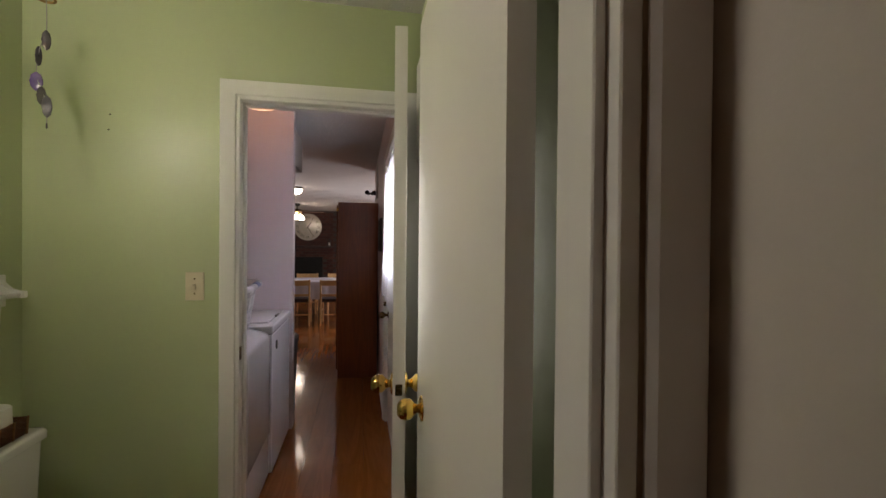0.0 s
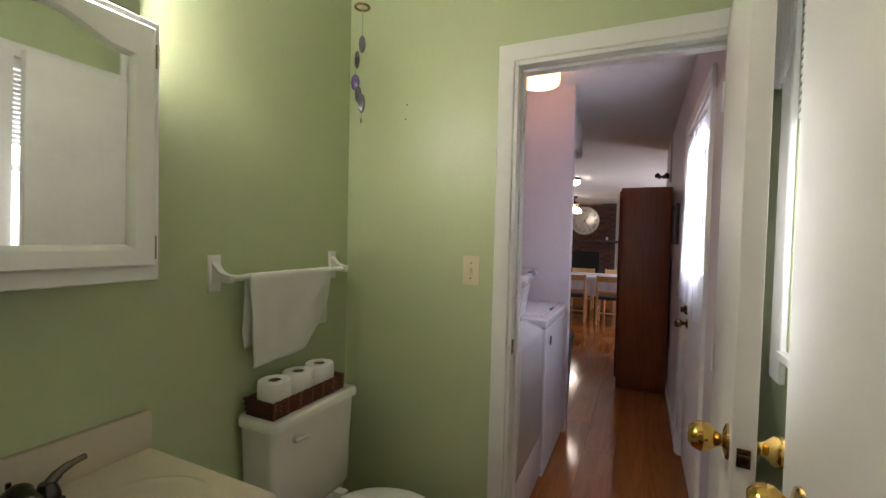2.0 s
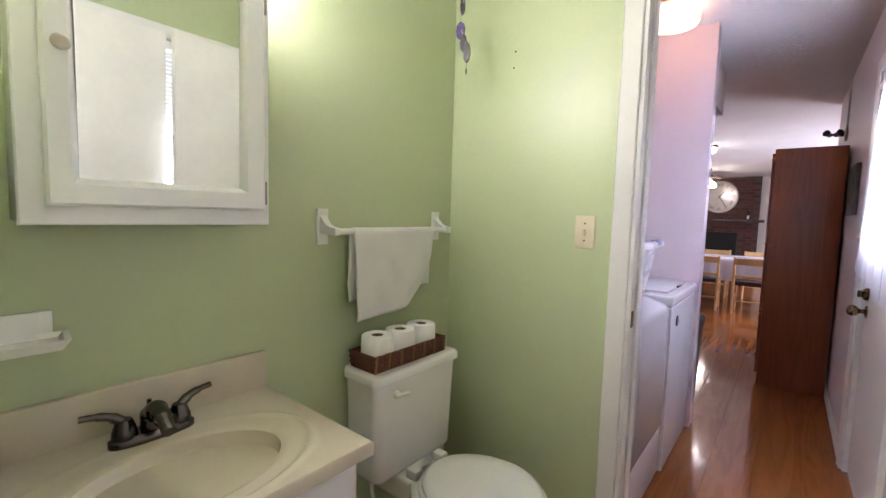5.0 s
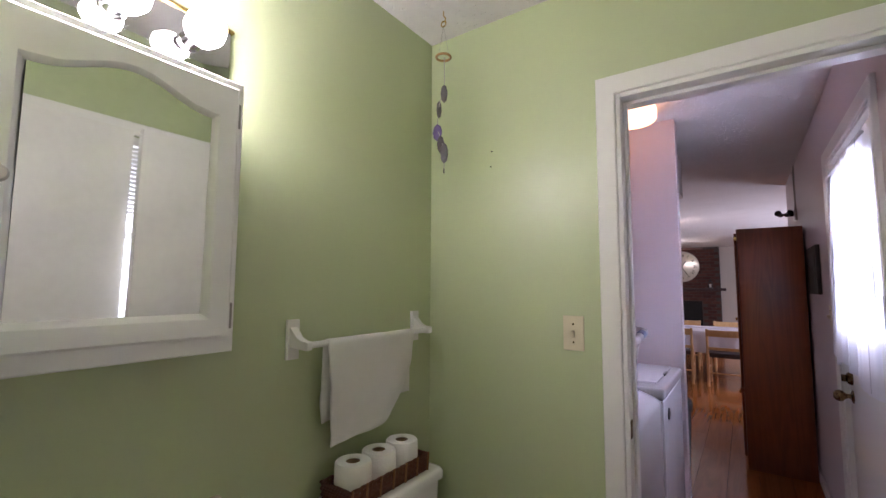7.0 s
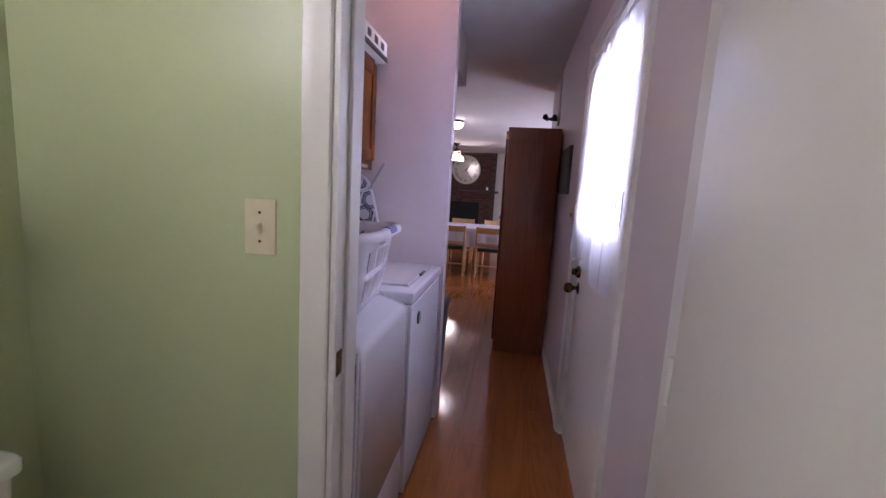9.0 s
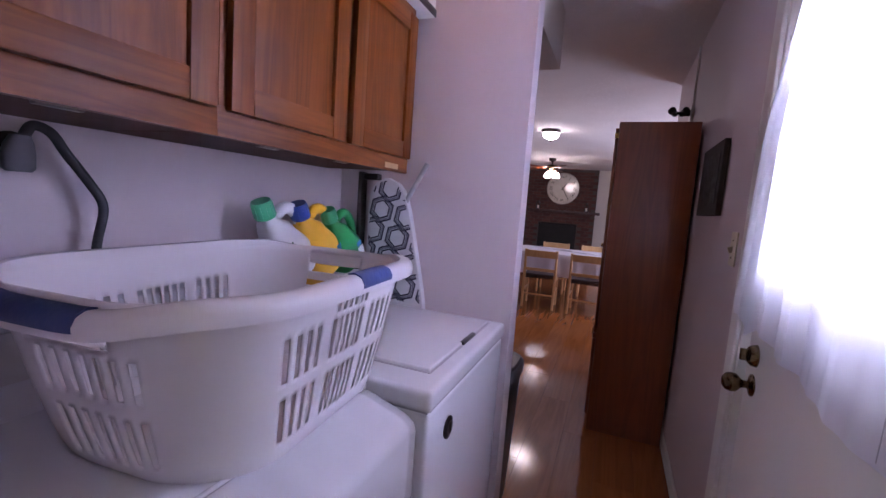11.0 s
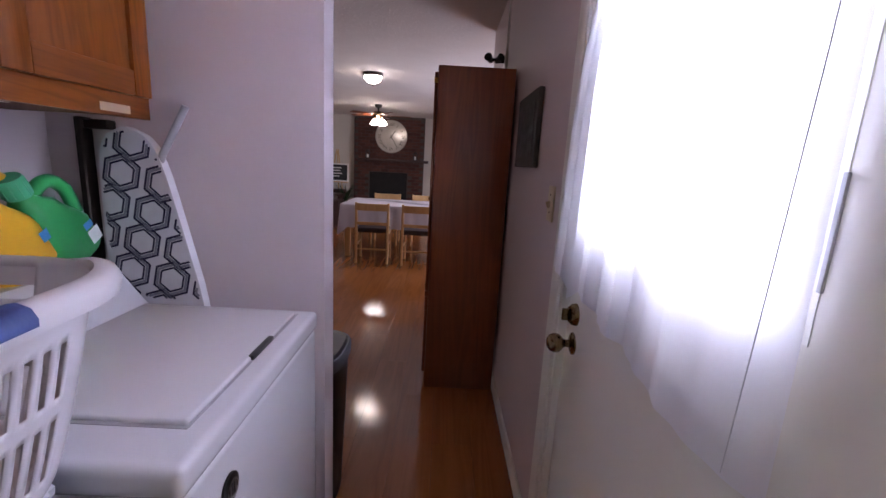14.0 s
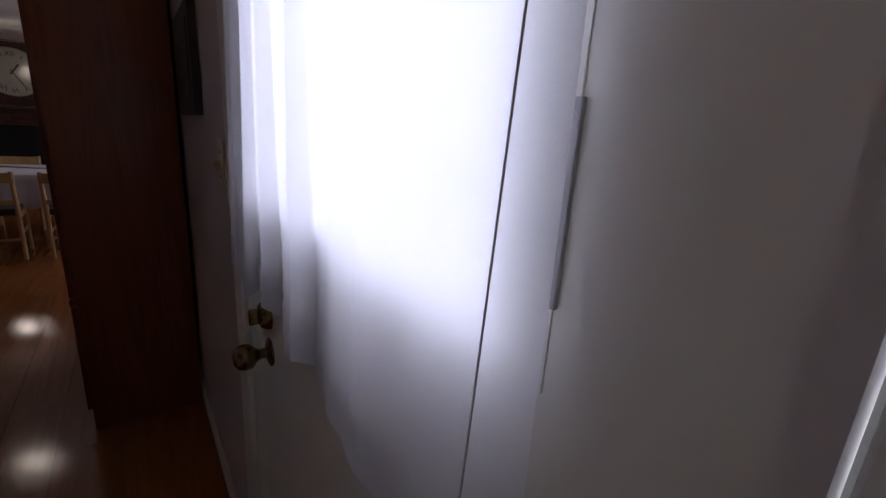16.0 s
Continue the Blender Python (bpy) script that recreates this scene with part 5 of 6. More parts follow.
wall_cabinet(2.865, 3.352, [(2.90, 3.338)], "honey oak wall cabinet with a framed door above the dryer")
wall_cabinet(3.354, 4.148, [(3.368, 3.742), (3.772, 4.135)], "honey oak double wall cabinet above the washing machine")
part("under_cabinet_stain", box(-0.706, -0.7042, 3.99, 4.08, 1.428, 1.446), mat("worn_pale_patch", (0.55, 0.42, 0.30), 0.7), None, kind="structure")
for y in (3.12, 3.52, 3.80):
    clip = thing("cabinet_clip", "small clear plastic clip under the wall cabinet", "clip", at=(-0.745, y, 1.428))
    part("clip_body", box(-0.008, 0.008, -0.03, 0.03, -0.009, 0.0, 0.002), mat("clear_plastic", (0.16, 0.13, 0.12), 0.3), clip)

gbox = thing("cardboard_box", "flat white and dark printed box lying on top of the cabinets", "box", at=(-0.80, 4.03, 1.986))
part("box_body", box(-0.14, 0.135, -0.20, 0.19, 0.0, 0.10, 0.004), PAPER, gbox)
part("dark_base", box(-0.142, 0.139, -0.202, 0.192, 0.002, 0.028, 0.003), BLACK, gbox)
for y in (-0.12, -0.02, 0.08):
    part("printed_bar", box(0.1355, 0.1365, y, y + 0.05, 0.045, 0.08), BLACK, gbox)


# detergent bottles
def jug(name, label, at, turn, material, cap, label_mats, s=1.0, lean=0.0):
    """A moulded jug with a loop handle, a neck and a screw cap."""
    j = thing(name, label, "detergent bottle", "bottles behind the machines")
    j.matrix_basis = pose(*at, 0, 0, turn) @ pose(0, 0, 0, lean, 0, 0)
    body = loft([oval(0, oy * s, z * s, 0.045 * k * s, w * 0.88 * s, 36, 3.0) for z, w, oy, k in
                 ((0.0, 0.078, 0.0, 0.94), (0.006, 0.083, 0.0, 1.0), (0.085, 0.084, 0.0, 1.0), (0.115, 0.072, -0.010, 0.98), (0.145, 0.057, -0.020, 0.92), (0.175, 0.047, -0.027, 0.82), (0.195, 0.032, -0.038, 0.66), (0.205, 0.024, -0.042, 0.52), (0.218, 0.022, -0.042, 0.5))])
    part("body", body, material, j, smooth=60)
    part("handle", tube(curve_points([(0, -0.018 * s, 0.196 * s), (0, 0.022 * s, 0.206 * s), (0, 0.056 * s, 0.192 * s), (0, 0.076 * s, 0.150 * s), (0, 0.072 * s, 0.090 * s)], 7), 0.0175 * s, 12, squash=0.9), material, j)
    part("cap", lathe([(0.027 * s, 0.214 * s), (0.029 * s, 0.218 * s), (0.028 * s, 0.255 * s), (0.025 * s, 0.262 * s), (0, 0.263 * s)], 28, Matrix.Translation((0, -0.042 * s, 0))), cap, j)
    for k in range(0, 24, 2):
        a = 2 * math.pi * k / 24
        part("cap_ridge", tube([(0.0285 * s * math.cos(a), -0.042 * s + 0.0285 * s * math.sin(a), 0.22 * s), (0.0275 * s * math.cos(a), -0.042 * s + 0.0275 * s * math.sin(a), 0.254 * s)], 0.0016, 5), cap, j)
    for m_, y0, y1, z0, z1 in label_mats:
        part("printed_label", loft([[(0.0458 * s, y * s, z0 * s), (0.0458 * s, y * s, z1 * s)] for y in (y0, (y0 + y1) / 2, y1)], False, closed=False), m_, j)
    return j


JW = mat("white_bottle_plastic", (0.80, 0.80, 0.82), 0.3)
JY = mat("yellow_bottle_plastic", (0.80, 0.42, 0.02), 0.3)
JG = mat("green_bottle_plastic", (0.02, 0.30, 0.08), 0.3)
CG = mat("mint_green_cap", (0.05, 0.42, 0.20), 0.35)
CB = mat("blue_cap", (0.02, 0.06, 0.32), 0.35)
LO = mat("orange_print", (0.75, 0.22, 0.03), 0.5)
LG = mat("dark_green_print", (0.01, 0.10, 0.05), 0.5)
LB = mat("light_blue_print", (0.05, 0.25, 0.60), 0.5)
jug("detergent_bottle", "white detergent jug with a mint green cap", (-0.945, 3.862, 1.056), 4, JW, CG, [(LG, -0.07, -0.02, 0.09, 0.13), (LO, -0.068, -0.015, 0.05, 0.088)], 1.1, 27)
jug("detergent_bottle", "yellow detergent jug with a blue cap", (-0.945, 4.018, 1.056), 4, JY, CB, [(LB, 0.03, 0.07, 0.05, 0.075)], 1.1, 28)
jug("fabric_softener", "green softener jug with a green cap", (-0.937, 4.152, 1.064), 4, JG, CG, [(PAPER, 0.02, 0.06, 0.02, 0.06), (LB, 0.02, 0.05, 0.065, 0.085)], 1.0, 29)

# dryer plug and cord
out = thing("power_outlet", "dark round dryer outlet on the lilac wall", "power outlet", at=(XL, 3.195, 1.365))
part("outlet_plate", lathe([(0.034, 0), (0.034, 0.008), (0.028, 0.014), (0, 0.014)], 28, pose(0, 0, 0, 0, 90, 0)), DARKMETAL, out)
cord = thing("dryer_cord", "thick black appliance cord with a grey angled plug", "power cord")
part("plug", loft([oval(x, 3.195 + oy, 1.358 + oz, 0.014, r, 24, 2.6) for x, oy, oz, r in ((XL + 0.028, 0, -0.034, 0.018), (XL + 0.028, 0, -0.028, 0.025), (XL + 0.028, 0, 0.0, 0.026), (XL + 0.028, 0.002, 0.018, 0.022), (XL + 0.028, 0.004, 0.034, 0.015))]), mat("dark_grey_rubber", (0.10, 0.10, 0.115), 0.5), cord)
part("cable", tube(curve_points([(XL + 0.032, 3.199, 1.385), (XL + 0.04, 3.212, 1.412), (XL + 0.05, 3.236, 1.402), (XL + 0.055, 3.258, 1.365), (XL + 0.055, 3.296, 1.312), (XL + 0.055, 3.322, 1.262), (XL + 0.05, 3.313, 1.19), (XL + 0.042, 3.305, 1.10), (XL + 0.012, 3.303, 0.98), (XL + 0.012, 3.30, 0.6), (XL + 0.014, 3.29, 0.14)], 8), 0.0095, 10, squash=0.6), BLACK, cord)

# ironing board
ib = thing("ironing_board", "folded ironing board in a grey hexagon-patterned cover against the wall", "ironing board")
IBX, IBY = -0.82, 4.221


def board_half(z):
    d = 1.405 - z
    return 0.128 * (1 - math.exp(-d / 0.035)) ** 0.6 * (0.60 + 0.40 * min(1.0, d / 0.45))


zs = [1.405 - 0.0005 - 0.02 * k for k in range(4)] + [1.33 - 0.05 * k for k in range(26)]
cover = bmesh.new()
slope = 0.12
out_l = [(IBX + slope * (1.405 - z) - board_half(z), z) for z in zs]
out_r = [(IBX + slope * (1.405 - z) + board_half(z), z) for z in zs]
outline = out_l + out_r[::-1]
loft([[(x, IBY - 0.012, z) for x, z in outline], [(x, IBY + 0.018, z) for x, z in outline]], True, cover)
COVER = mat("white_grey_cover_cloth", (0.76, 0.76, 0.80), 0.9, scale=20, grain=500)
part("cover", cover, COVER, ib, smooth=30)
PATTERN = mat("charcoal_hexagon_print", (0.035, 0.035, 0.075), 0.9)
GREYP = mat("grey_band_print", (0.26, 0.27, 0.33), 0.9)


def inside(x, z):
    return z < 1.395 and z > 0.93 and abs(x - (IBX + slope * (1.405 - z))) < board_half(z) - 0.004


def hexes():
    """Printed nested hexagons, laid just proud of the cover."""
    lean = radians(-12)
    for row in range(-1, 9):
        for col in range(-4, 5):
            u, w_ = (col + 0.5 * (row % 2)) * 0.112, row * 0.096
            cx, cz = IBX + 0.02 + u * math.cos(lean) - w_ * math.sin(lean), 1.365 - w_ * math.cos(lean) + u * math.sin(lean)
            for size, w, mt, nm in ((0.0535, 0.0034, PATTERN, "printed_hexagon"), (0.0455, 0.0040, GREYP, "printed_grey_hexagon"), (0.0365, 0.0032, PATTERN, "printed_inner_hexagon")):
                bm = bmesh.new()
                found, prev = False, None
                steps = 8
                for q in range(6 * steps + 1):
                    k, f = (q // steps) % 6, (q % steps) / steps
                    pts = []
                    for rad in (size + w, size - w):
                        xa, za = rad * math.cos(radians(60 * k + 30) + lean), rad * math.sin(radians(60 * k + 30) + lean)
                        xb, zb = rad * math.cos(radians(60 * k + 90) + lean), rad * math.sin(radians(60 * k + 90) + lean)
                        pts.append((cx + xa + (xb - xa) * f, cz + za + (zb - za) * f))
                    if all(inside(*p) for p in pts):
                        now = [bm.verts.new((x, IBY - 0.0128, z)) for x, z in pts]
                        if prev:
                            bm.faces.new((prev[0], now[0], now[1], prev[1]))
                            found = True
                        prev = now
                    else:
                        prev = None
                if found:
                    part(nm, bm, mt, ib, smooth=0)
                else:
                    bm.free()


hexes()
part("leg", tube([(-0.655, IBY - 0.004, 1.465), (-0.73, IBY - 0.002, 1.33), (-0.90, IBY, 0.90), (-1.0, IBY, 0.02)], 0.0095, 10), GREYPLASTIC, ib)
part("hanger", boxes([(-0.945, -0.925, IBY - 0.02, IBY + 0.02, 0.95, 1.425), (-0.925, -0.86, IBY - 0.014, IBY + 0.02, 1.395, 1.42)], 0.003), DARKMETAL, ib)
part("tail_foot", box(-0.80, -0.62, IBY - 0.012, IBY + 0.018, 0.001, 0.08, 0.004), GREYPLASTIC, ib)

# bin behind the partition
bn = thing("trash_bin", "black plastic trash bin with a dark grey rim behind the partition", "trash bin", at=(-0.435, 4.56, 0))
part("body", loft([oval(0, 0, z, r, r * 1.2, 36, 3.2) for z, r in ((0.0, 0.10), (0.01, 0.106), (0.60, 0.13))]), BLACK, bn)
part("rim", loft([oval(0, 0, z, r, r * 1.2, 36, 3.2) for z, r in ((0.595, 0.134), (0.60, 0.139), (0.635, 0.14), (0.645, 0.134))]), DARKGAP, bn)
part("lid", loft([oval(0, 0, z, r, r * 1.2, 36, 3.2) for z, r in ((0.645, 0.128), (0.655, 0.12), (0.66, 0.08))]), BLACK, bn)

# ---- hutch ----
hu = thing("hutch", "tall dark cherry hutch standing against the corridor wall", "hutch")
HX, HY0, HY1, HZ = -0.018, 5.443, 6.62, 1.862
part("side_panel", box(HX, XC - 0.016, HY0, HY0 + 0.022, 0.0, HZ, 0.002), CHERRY, hu)
part("side_panel", box(HX, XC - 0.016, HY1 - 0.022, HY1, 0.0, HZ, 0.002), CHERRY, hu)
part("back_panel", box(XC - 0.03, XC - 0.017, HY0 + 0.022, HY1 - 0.022, 0.08, HZ - 0.02), CHERRY, hu)
part("top_panel", box(HX - 0.004, XC - 0.017, HY0 + 0.022, HY1 - 0.022, HZ - 0.024, HZ - 0.001, 0.002), CHERRY, hu)
part("counter", box(HX - 0.022, XC - 0.03, HY0 + 0.022, HY1 - 0.022, 0.575, 0.605, 0.004), CHERRY, hu)
part("plinth", box(HX + 0.01, XC - 0.03, HY0 + 0.022, HY1 - 0.022, 0.0, 0.08), CHERRY, hu)
for k in range(2):
    a = HY0 + 0.026 + k * 0.563
    for z0, z1 in ((0.09, 0.57), (0.61, HZ - 0.03)):
        d = part("door", box(HX - 0.020, HX - 0.002, a, a + 0.558, z0, z1, 0.003), CHERRY, hu)
        part("knob", lathe([(0.005, 0), (0.005, 0.012), (0.012, 0.016), (0.012, 0.022), (0, 0.026)], 14, pose(HX - 0.020, a + (0.52 if k == 0 else 0.04), z1 - 0.10 if z0 < 0.5 else z0 + 0.5, 0, -90, 0)), BRASS, d)
part("hinge", box(HX - 0.022, HX - 0.001, HY0 + 0.003, HY0 + 0.02, 1.77, 1.80, 0.002), BRASS, hu)

sp = thing("spot_lamp", "small black twin-headed wall spot above the hutch", "wall lamp", at=(XC, 6.0, 2.02))
part("wall_plate", box(-0.02, 0, -0.04, 0.04, -0.05, 0.05, 0.004), TRIM, sp)
part("arm", tube([(-0.02, 0, 0.0), (-0.06, 0, 0.0)], 0.012, 12), DARKMETAL, sp)
for x, t_ in ((-0.055, 60), (-0.115, -60)):
    part("lamp_head", lathe([(0, -0.03), (0.016, -0.03), (0.02, -0.02), (0.022, 0.02), (0.026, 0.03), (0.02, 0.03), (0, 0.018)], 20, pose(x, 0, 0.012, 60, t_, 0)), BLACK, sp)
part("joint", tube([(-0.055, 0, 0.01), (-0.115, 0, 0.006)], 0.009, 12), BLACK, sp)
# white strip put in for the shadow line on this wall
part("wall_strip", box(-0.012, 0.0, -0.006, 0.006, 0.05, 0.428, 0.002), TRIM, sp)


# ---- dining and living room ----
def dining_chair():
    c = thing("dining_chair", "light beech dining chair with a dark seat pad", "chair", "chairs round the table")
    for x in (-0.205, 0.205):
        part("back_leg", tube([(x, -0.21, 0.0), (x, -0.20, 0.44), (x, -0.225, 0.80)], [0.016, 0.019, 0.015], 8), BEECH, c)
        part("front_leg", tube([(x, 0.19, 0.0), (x, 0.19, 0.43)], [0.015, 0.018], 8), BEECH, c)
        part("side_stretcher", tube([(x, -0.205, 0.24), (x, 0.19, 0.24)], 0.011, 8), BEECH, c)
        part("side_rail", box(x - 0.011, x + 0.011, -0.2, 0.19, 0.375, 0.43, 0.003), BEECH, c)
    part("top_rail", loft([[(x, -0.222 - 0.018 * (1 - (x / 0.21) ** 2) + o, z) for o, z in ((0.011, 0.70), (-0.011, 0.70), (-0.011, 0.79), (0.011, 0.79))] for x in [-0.22 + 0.044 * k for k in range(11)]]), BEECH, c)
    part("lower_rail", box(-0.2, 0.2, -0.222, -0.202, 0.51, 0.55, 0.004), BEECH, c)
    part("front_rail", box(-0.2, 0.2, 0.18, 0.2, 0.375, 0.43, 0.003), BEECH, c)
    part("back_stretcher", tube([(-0.2, -0.205, 0.19), (0.2, -0.205, 0.19)], 0.011, 8), BEECH, c)
    part("seat_pad", box(-0.215, 0.215, -0.198, 0.215, 0.405, 0.47, 0.014, 3), mat("dark_seat_vinyl", (0.03, 0.02, 0.022), 0.5, scale=20), c, "dark padded seat")
    return c


ch0 = dining_chair()
ch0.matrix_basis = pose(-0.865, 8.74, 0, 0, 0, 2)
copy_thing(ch0, pose(-0.25, 8.70, 0, 0, 0, -1))
for x, y, r in ((-0.88, 10.02, 180), (-0.24, 10.04, 182)):
    copy_thing(ch0, pose(x, y, 0, 0, 0, r))

tab = thing("dining_table", "beech dining table under a pale cloth", "table")
part("tabletop", box(-1.34, 0.62, 8.86, 9.86, 0.70, 0.735, 0.004), BEECH, tab)
for x in (-1.26, 0.54):
    for y in (8.94, 9.78):
        part("leg", box(x - 0.035, x + 0.035, y - 0.035, y + 0.035, 0, 0.70, 0.004), BEECH, tab)


def cloth_drape():
    n = 260
    rings = []
    for z, g in ((0.7385, -0.2), (0.7385, -0.02), (0.737, 0.004), (0.728, 0.012), (0.66, 0.016), (0.58, 0.022), (0.5, 0.028), (0.42, 0.034)):
        fold = max(0.0, (0.728 - z) / 0.31)
        ring = []
        for i, (py, px) in enumerate(basket_outline(0.985, 0.505, 0.03, n)):
            d = Vector((px / 0.985, py / 0.505, 0))
            w = g + 0.018 * fold * math.sin(i * 0.48) + 0.007 * fold * math.sin(i * 1.1 + 1)
            corner = max(0.0, min(abs(d.x), abs(d.y)) - 0.9) * 10
            e = Vector((math.copysign(min(1, abs(d.x) ** 12), d.x), math.copysign(min(1, abs(d.y) ** 12), d.y), 0))
            ring.append(Vector((-0.36 + px + e.x * w, 9.36 + py + e.y * w, z - 0.14 * corner * fold)))
        rings.append(ring)
    return loft(rings, False)


tc = thing("tablecloth", "pale lilac-white cloth spread over the dining table", "tablecloth")
cb = cloth_drape()
cb.verts.ensure_lookup_table()
cb.faces.new(cb.verts[:260])
part("fabric", cb, TABLECLOTH, tc, smooth=70)

fp = thing("fireplace", "dark brick chimney breast with a black firebox and mantel", "fireplace")
FX0, FX1, FY = -2.33, -0.50, 14.42
part("core", boxes([(FX0 + 0.004, FX1 - 0.004, FY + 0.03, 14.6, 1.02, 2.448), (FX0 + 0.004, -1.91, FY + 0.03, 14.6, 0, 1.02), (-0.93, FX1 - 0.004, FY + 0.03, 14.6, 0, 1.02)]), MORTAR, fp)
part("firebox", boxes([(-1.91, -0.93, 14.56, 14.6, 0, 1.02), (-1.91, -1.86, FY + 0.04, 14.56, 0.3, 1.02), (-0.98, -0.93, FY + 0.04, 14.56, 0.3, 1.02)]), SOOT, fp)
part("fire_screen", box(-1.88, -0.96, FY + 0.02, FY + 0.035, 0.3, 0.99, 0.003), SOOT, fp)
part("hearth", box(FX0, FX1, FY - 0.35, FY + 0.03, 0, 0.3, 0.008), BRICK, fp)
part("mantel_shelf", box(FX0 + 0.12, FX1 + 0.12, FY - 0.20, FY + 0.02, 1.30, 1.37, 0.006), SOFA, fp)
bw, bh = 0.203, 0.0795
bme = bpy.data.meshes.new("brick")
bb = box(0.006, bw - 0.006, 0, 0.05, 0.006, bh - 0.004)
finish(bb, 0).to_mesh(bme)
bb.free()
bme.materials.append(BRICK)
for r in range(31):
    for c in range(10):
        x = FX0 + c * bw - (bw / 2 if r % 2 else 0)
        z = 0.0 + r * bh
        if x < FX0 - 0.01 or x + bw > FX1 + 0.02 or z + bh > 2.447 or z < 0.30:
            continue
        if z < 1.0 and x + bw > -1.92 and x < -0.92:
            continue
        ob = new("brick", bme)
        ob.parent = fp
        ob.location = (x, FY + 0.004 * ((r * 7 + c * 3) % 3), z)

ck = thing("wall_clock", "large round pale clock with dark numerals on the chimney breast", "clock", at=(-1.36, FY - 0.006, 1.94))
part("face", lathe([(0, 0.02), (0.384, 0.02), (0.388, 0.02), (0.392, 0.021), (0.40, 0.024), (0.405, 0.0), (0, 0.0)], 56, pose(0, 0, 0, 90, 0, 0)), mat("aged_cream_clock_face", (0.52, 0.48, 0.40), 0.25, scale=8, second=(0.42, 0.38, 0.31), bump=0, coat=1.0), ck)
part("rim", tube([(0.40 * math.cos(a * math.pi / 24), -0.02, 0.40 * math.sin(a * math.pi / 24)) for a in range(48)], 0.013, 8, True), mat("pale_clock_rim", (0.40, 0.36, 0.30), 0.4), ck)
INK = mat("dark_clock_ink", (0.05, 0.045, 0.04), 0.6)
for k, txt in enumerate(("XII", "I", "II", "III", "IIII", "V", "VI", "VII", "VIII", "IX", "X", "XI")):
    cu = bpy.data.curves.new("numeral", "FONT")
    cu.body, cu.size, cu.align_x, cu.align_y, cu.extrude = txt, 0.115, "CENTER", "CENTER", 0.001
    a = radians(90 - 30 * k)
    ob = new("numeral", cu)
    ob.data.materials.append(INK)
    ob.parent = ck
    ob.matrix_basis = pose(0.30 * math.cos(a), -0.025, 0.30 * math.sin(a), 90, 0, 0) @ pose(0, 0, 0, 0, 0, -30 * k)
for ln, ang, w in ((0.17, 35, 0.012), (0.26, 150, 0.008)):
    part("clock_hand", move(box(-w, w, -0.003, 0, -0.05, ln, 0.001), pose(0, -0.027, 0, 0, ang, 0)), INK, ck)

for x in (-1.95, -0.72):
    lan = thing("candle_lantern", "small dark lantern standing on the mantel", "lantern", at=(x, FY - 0.09, 1.371))
    part("base", box(-0.05, 0.05, -0.05, 0.05, 0, 0.015, 0.003), BLACK, lan)
    part("roof", lathe([(0.06, 0.16), (0.02, 0.21), (0, 0.22)], 4, pose(0, 0, 0, 0, 0, 45)), BLACK, lan)
    for a in (-1, 1):
        for b in (-1, 1):
            part("post", tube([(a * 0.042, b * 0.042, 0.01), (a * 0.042, b * 0.042, 0.165)], 0.006, 6), BLACK, lan)
    part("candle", lathe([(0, 0.015), (0.024, 0.015), (0.024, 0.10), (0, 0.10)], 14), PAPER, lan)

rec = thing("recliner", "dark brown leather recliner beside the dining area", "armchair", at=(-2.5, 11.0, 0), turn=-20)
part("base", box(-0.36, 0.36, -0.40, 0.40, 0.03, 0.32, 0.03, 3), SOFA, rec)
part("seat_cushion", box(-0.27, 0.27, -0.30, 0.42, 0.32, 0.46, 0.05, 4), SOFA, rec)
part("backrest", move(box(-0.30, 0.30, -0.12, 0.12, 0.0, 0.62, 0.07, 4), pose(0, -0.36, 0.34, 12, 0, 0)), SOFA, rec)
for s in (-1, 1):
    part("armrest", box(s * 0.37 - 0.10, s * 0.37 + 0.10, -0.40, 0.40, 0.04, 0.58, 0.06, 4), SOFA, rec)
sofa = thing("sofa", "dark brown leather sofa along the living room wall", "sofa", at=(-2.85, 13.2, 0), turn=-90)
part("base", box(-0.85, 0.85, -0.40, 0.40, 0.04, 0.34, 0.03, 3), SOFA, sofa)
part("backrest", box(-0.85, 0.85, -0.45, -0.22, 0.34, 0.80, 0.07, 4), SOFA, sofa)
for s in (-1, 1):
    part("armrest", box(s * 0.86 - 0.10, s * 0.86 + 0.10, -0.42, 0.42, 0.04, 0.56, 0.06, 4), SOFA, sofa)
    part("seat_cushion", box(s * 0.38 - 0.37, s * 0.38 + 0.37, -0.2, 0.42, 0.34, 0.47, 0.04, 3), SOFA, sofa)

for label, y0, y1, z0, z1 in (("brown framed picture with a dark field on the living room wall", 13.41, 13.82, 1.53, 1.97), ("small brown framed picture hung under a larger one", 13.50, 13.94, 1.10, 1.33)):
    fr = thing("framed_picture", label, "picture", "pictures on the living room wall")
    part("frame", boxes([(-3.5, -3.478, y0, y0 + 0.03, z0, z1), (-3.5, -3.478, y1 - 0.03, y1, z0, z1), (-3.5, -3.478, y0 + 0.03, y1 - 0.03, z0, z0 + 0.03), (-3.5, -3.478, y0 + 0.03, y1 - 0.03, z1 - 0.03, z1)], 0.003), CHERRY, fr)
    part("mat_board", box(-3.5, -3.488, y0 + 0.03, y1 - 0.03, z0 + 0.03, z1 - 0.03), CARD, fr)
    part("picture_field", box(-3.4878, -3.486, y0 + 0.08, y1 - 0.08, z0 + 0.065, z1 - 0.065), SOFA, fr)

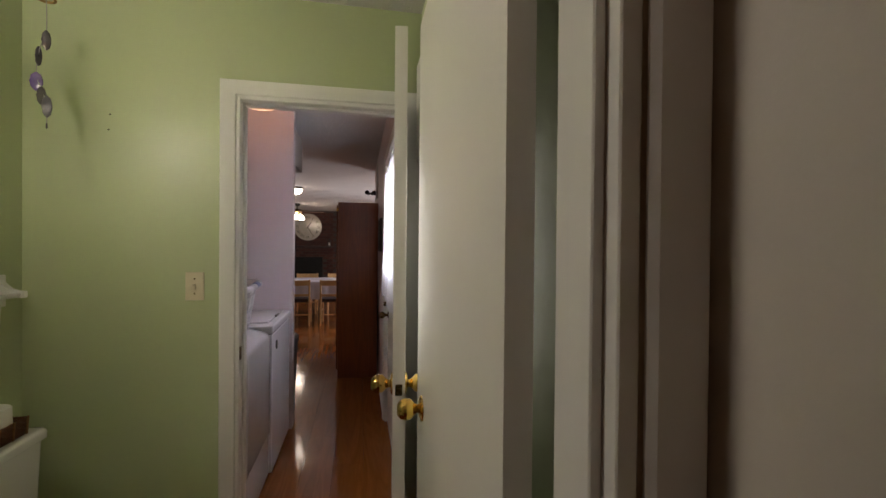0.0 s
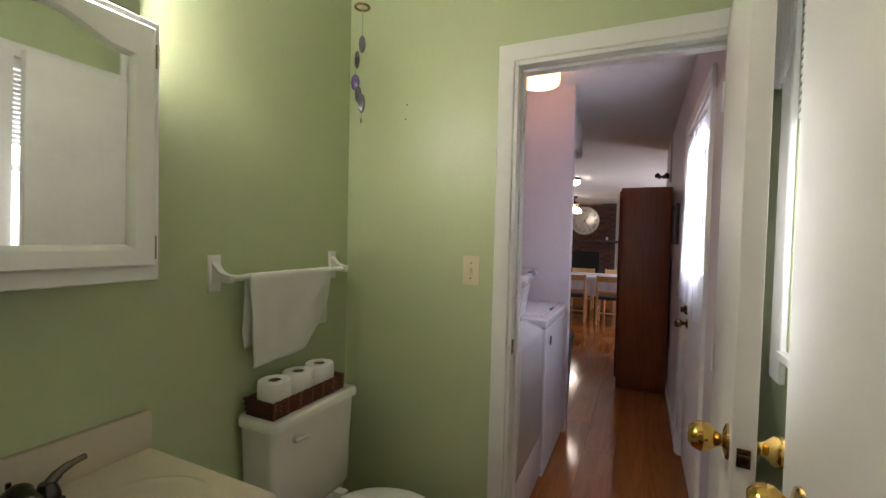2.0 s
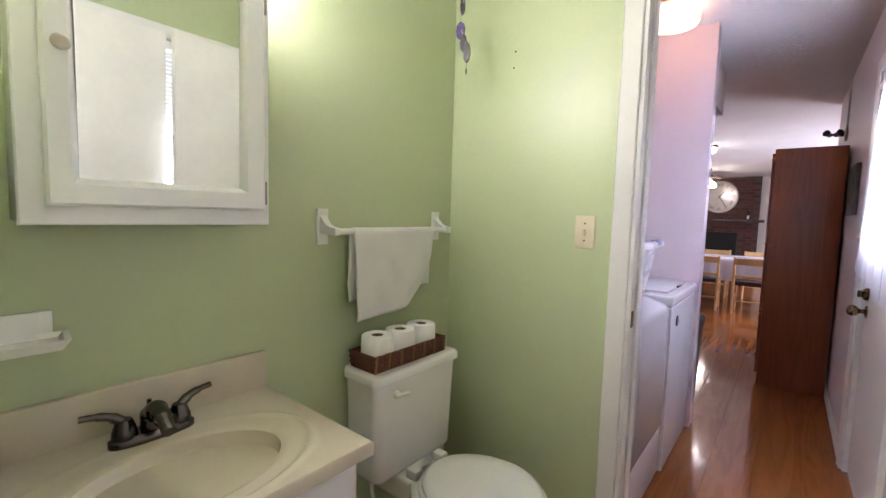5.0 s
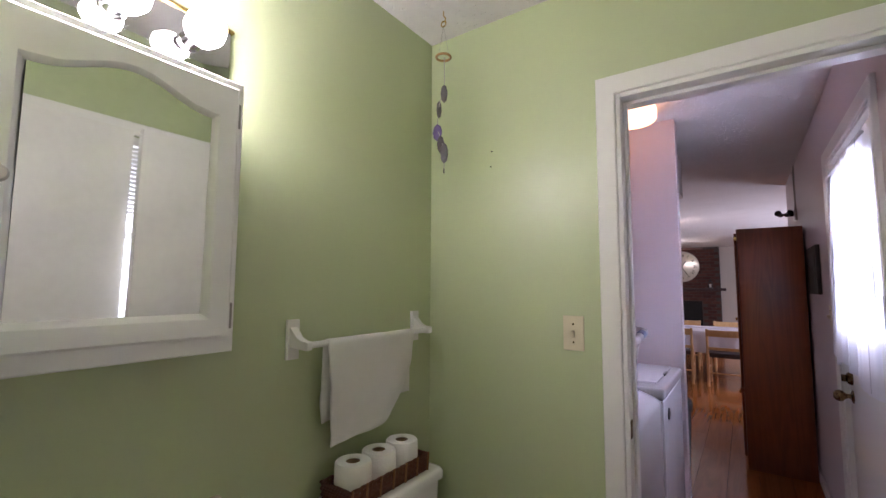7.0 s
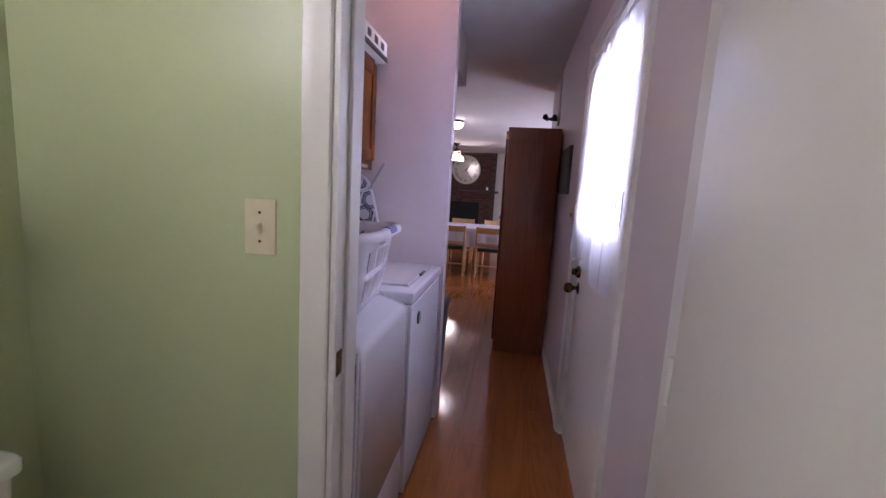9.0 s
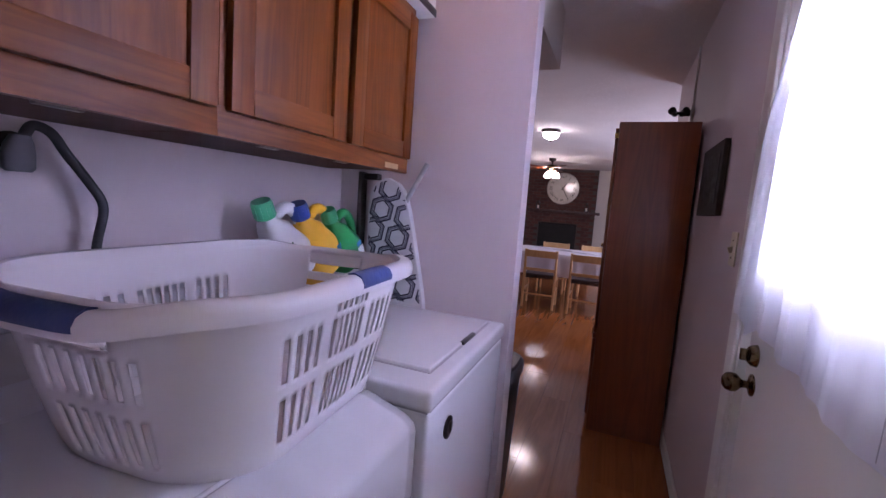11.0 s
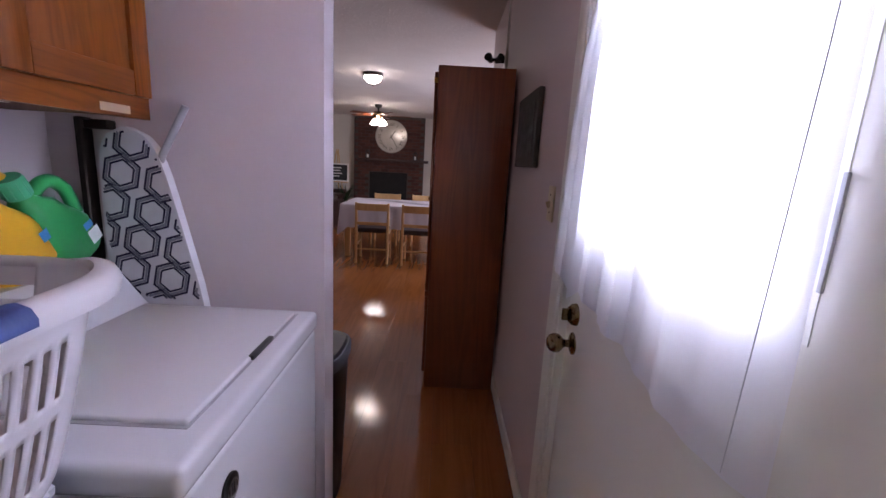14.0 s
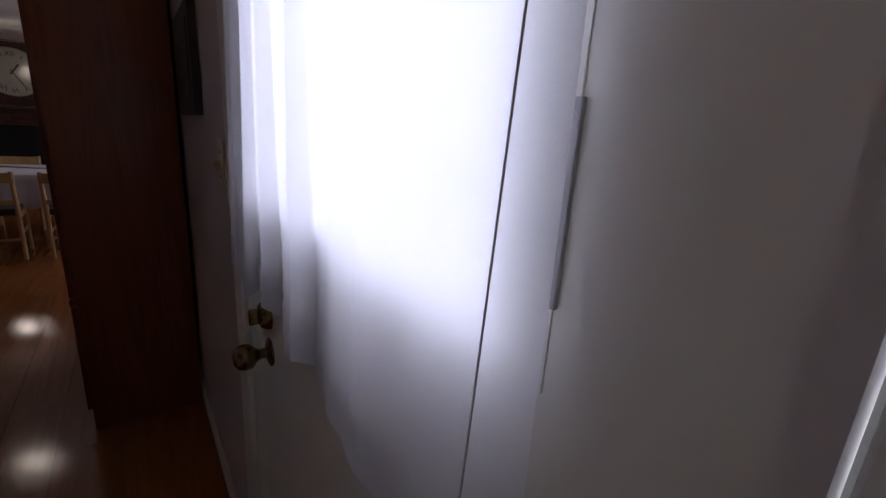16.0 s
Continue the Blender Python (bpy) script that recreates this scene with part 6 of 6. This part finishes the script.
ea = thing("easel", "slim wooden easel in the living room corner", "easel", at=(-2.70, 14.2, 0))
for x in (-0.22, 0.22):
    part("leg", tube([(x, -0.14, 0), (x * 0.1, 0.0, 1.55)], 0.014, 8), BEECH, ea)
part("leg", tube([(0, 0.22, 0), (0, 0.0, 1.5)], 0.014, 8), BEECH, ea)
part("ledge", box(-0.30, 0.30, -0.15, -0.08, 0.72, 0.745, 0.003), BEECH, ea)
lb = thing("letter_board", "black letter board in a white frame resting on an easel", "sign", at=(-2.70, 14.09, 0.746))
part("board", box(-0.28, 0.28, -0.006, 0.012, 0.02, 0.42, 0.002), BLACK, lb)
part("frame", boxes([(-0.31, -0.28, -0.012, 0.014, 0, 0.45), (0.28, 0.31, -0.012, 0.014, 0, 0.45), (-0.28, 0.28, -0.012, 0.014, 0, 0.03), (-0.28, 0.28, -0.012, 0.014, 0.42, 0.45)], 0.003), TRIM, lb)
for k, w in enumerate((0.16, 0.12, 0.18, 0.10)):
    part("text_bar", box(-w, w * 0.8, -0.009, -0.0065, 0.33 - k * 0.07, 0.352 - k * 0.07), TRIM, lb)

pl = thing("potted_plant", "leafy plant in a dark pot beside the hearth", "plant", at=(-2.42, 13.9, 0))
part("pot", lathe([(0, 0), (0.10, 0), (0.14, 0.26), (0.145, 0.28), (0.125, 0.28), (0.12, 0.25), (0, 0.25)], 24), DARKMETAL, pl)
LEAF = mat("dark_green_leaf", (0.035, 0.07, 0.025), 0.5, scale=20)
rl = random.Random(4)
for k in range(34):
    a, l, up = rl.uniform(0, 6.28), rl.uniform(0.18, 0.34), rl.uniform(0.25, 0.75)
    q = Vector((math.cos(a), math.sin(a), 0))
    sidev = Vector((-q.y, q.x, 0))
    base = Vector((0, 0, 0.25))
    rings = []
    for t_ in range(7):
        f = t_ / 6
        p = base + q * l * f + Vector((0, 0, up * (f - 0.35 * f * f)))
        w = 0.004 + 0.030 * math.sin(math.pi * min(1, f * 0.9 + 0.1)) * (f > 0.3) * (1.02 - f)
        rings.append([p - sidev * w + Vector((0, 0, 0.004)), p, p + sidev * w + Vector((0, 0, 0.004)), p - Vector((0, 0, 0.003))])
    part("leaf", loft(rings), LEAF, pl)
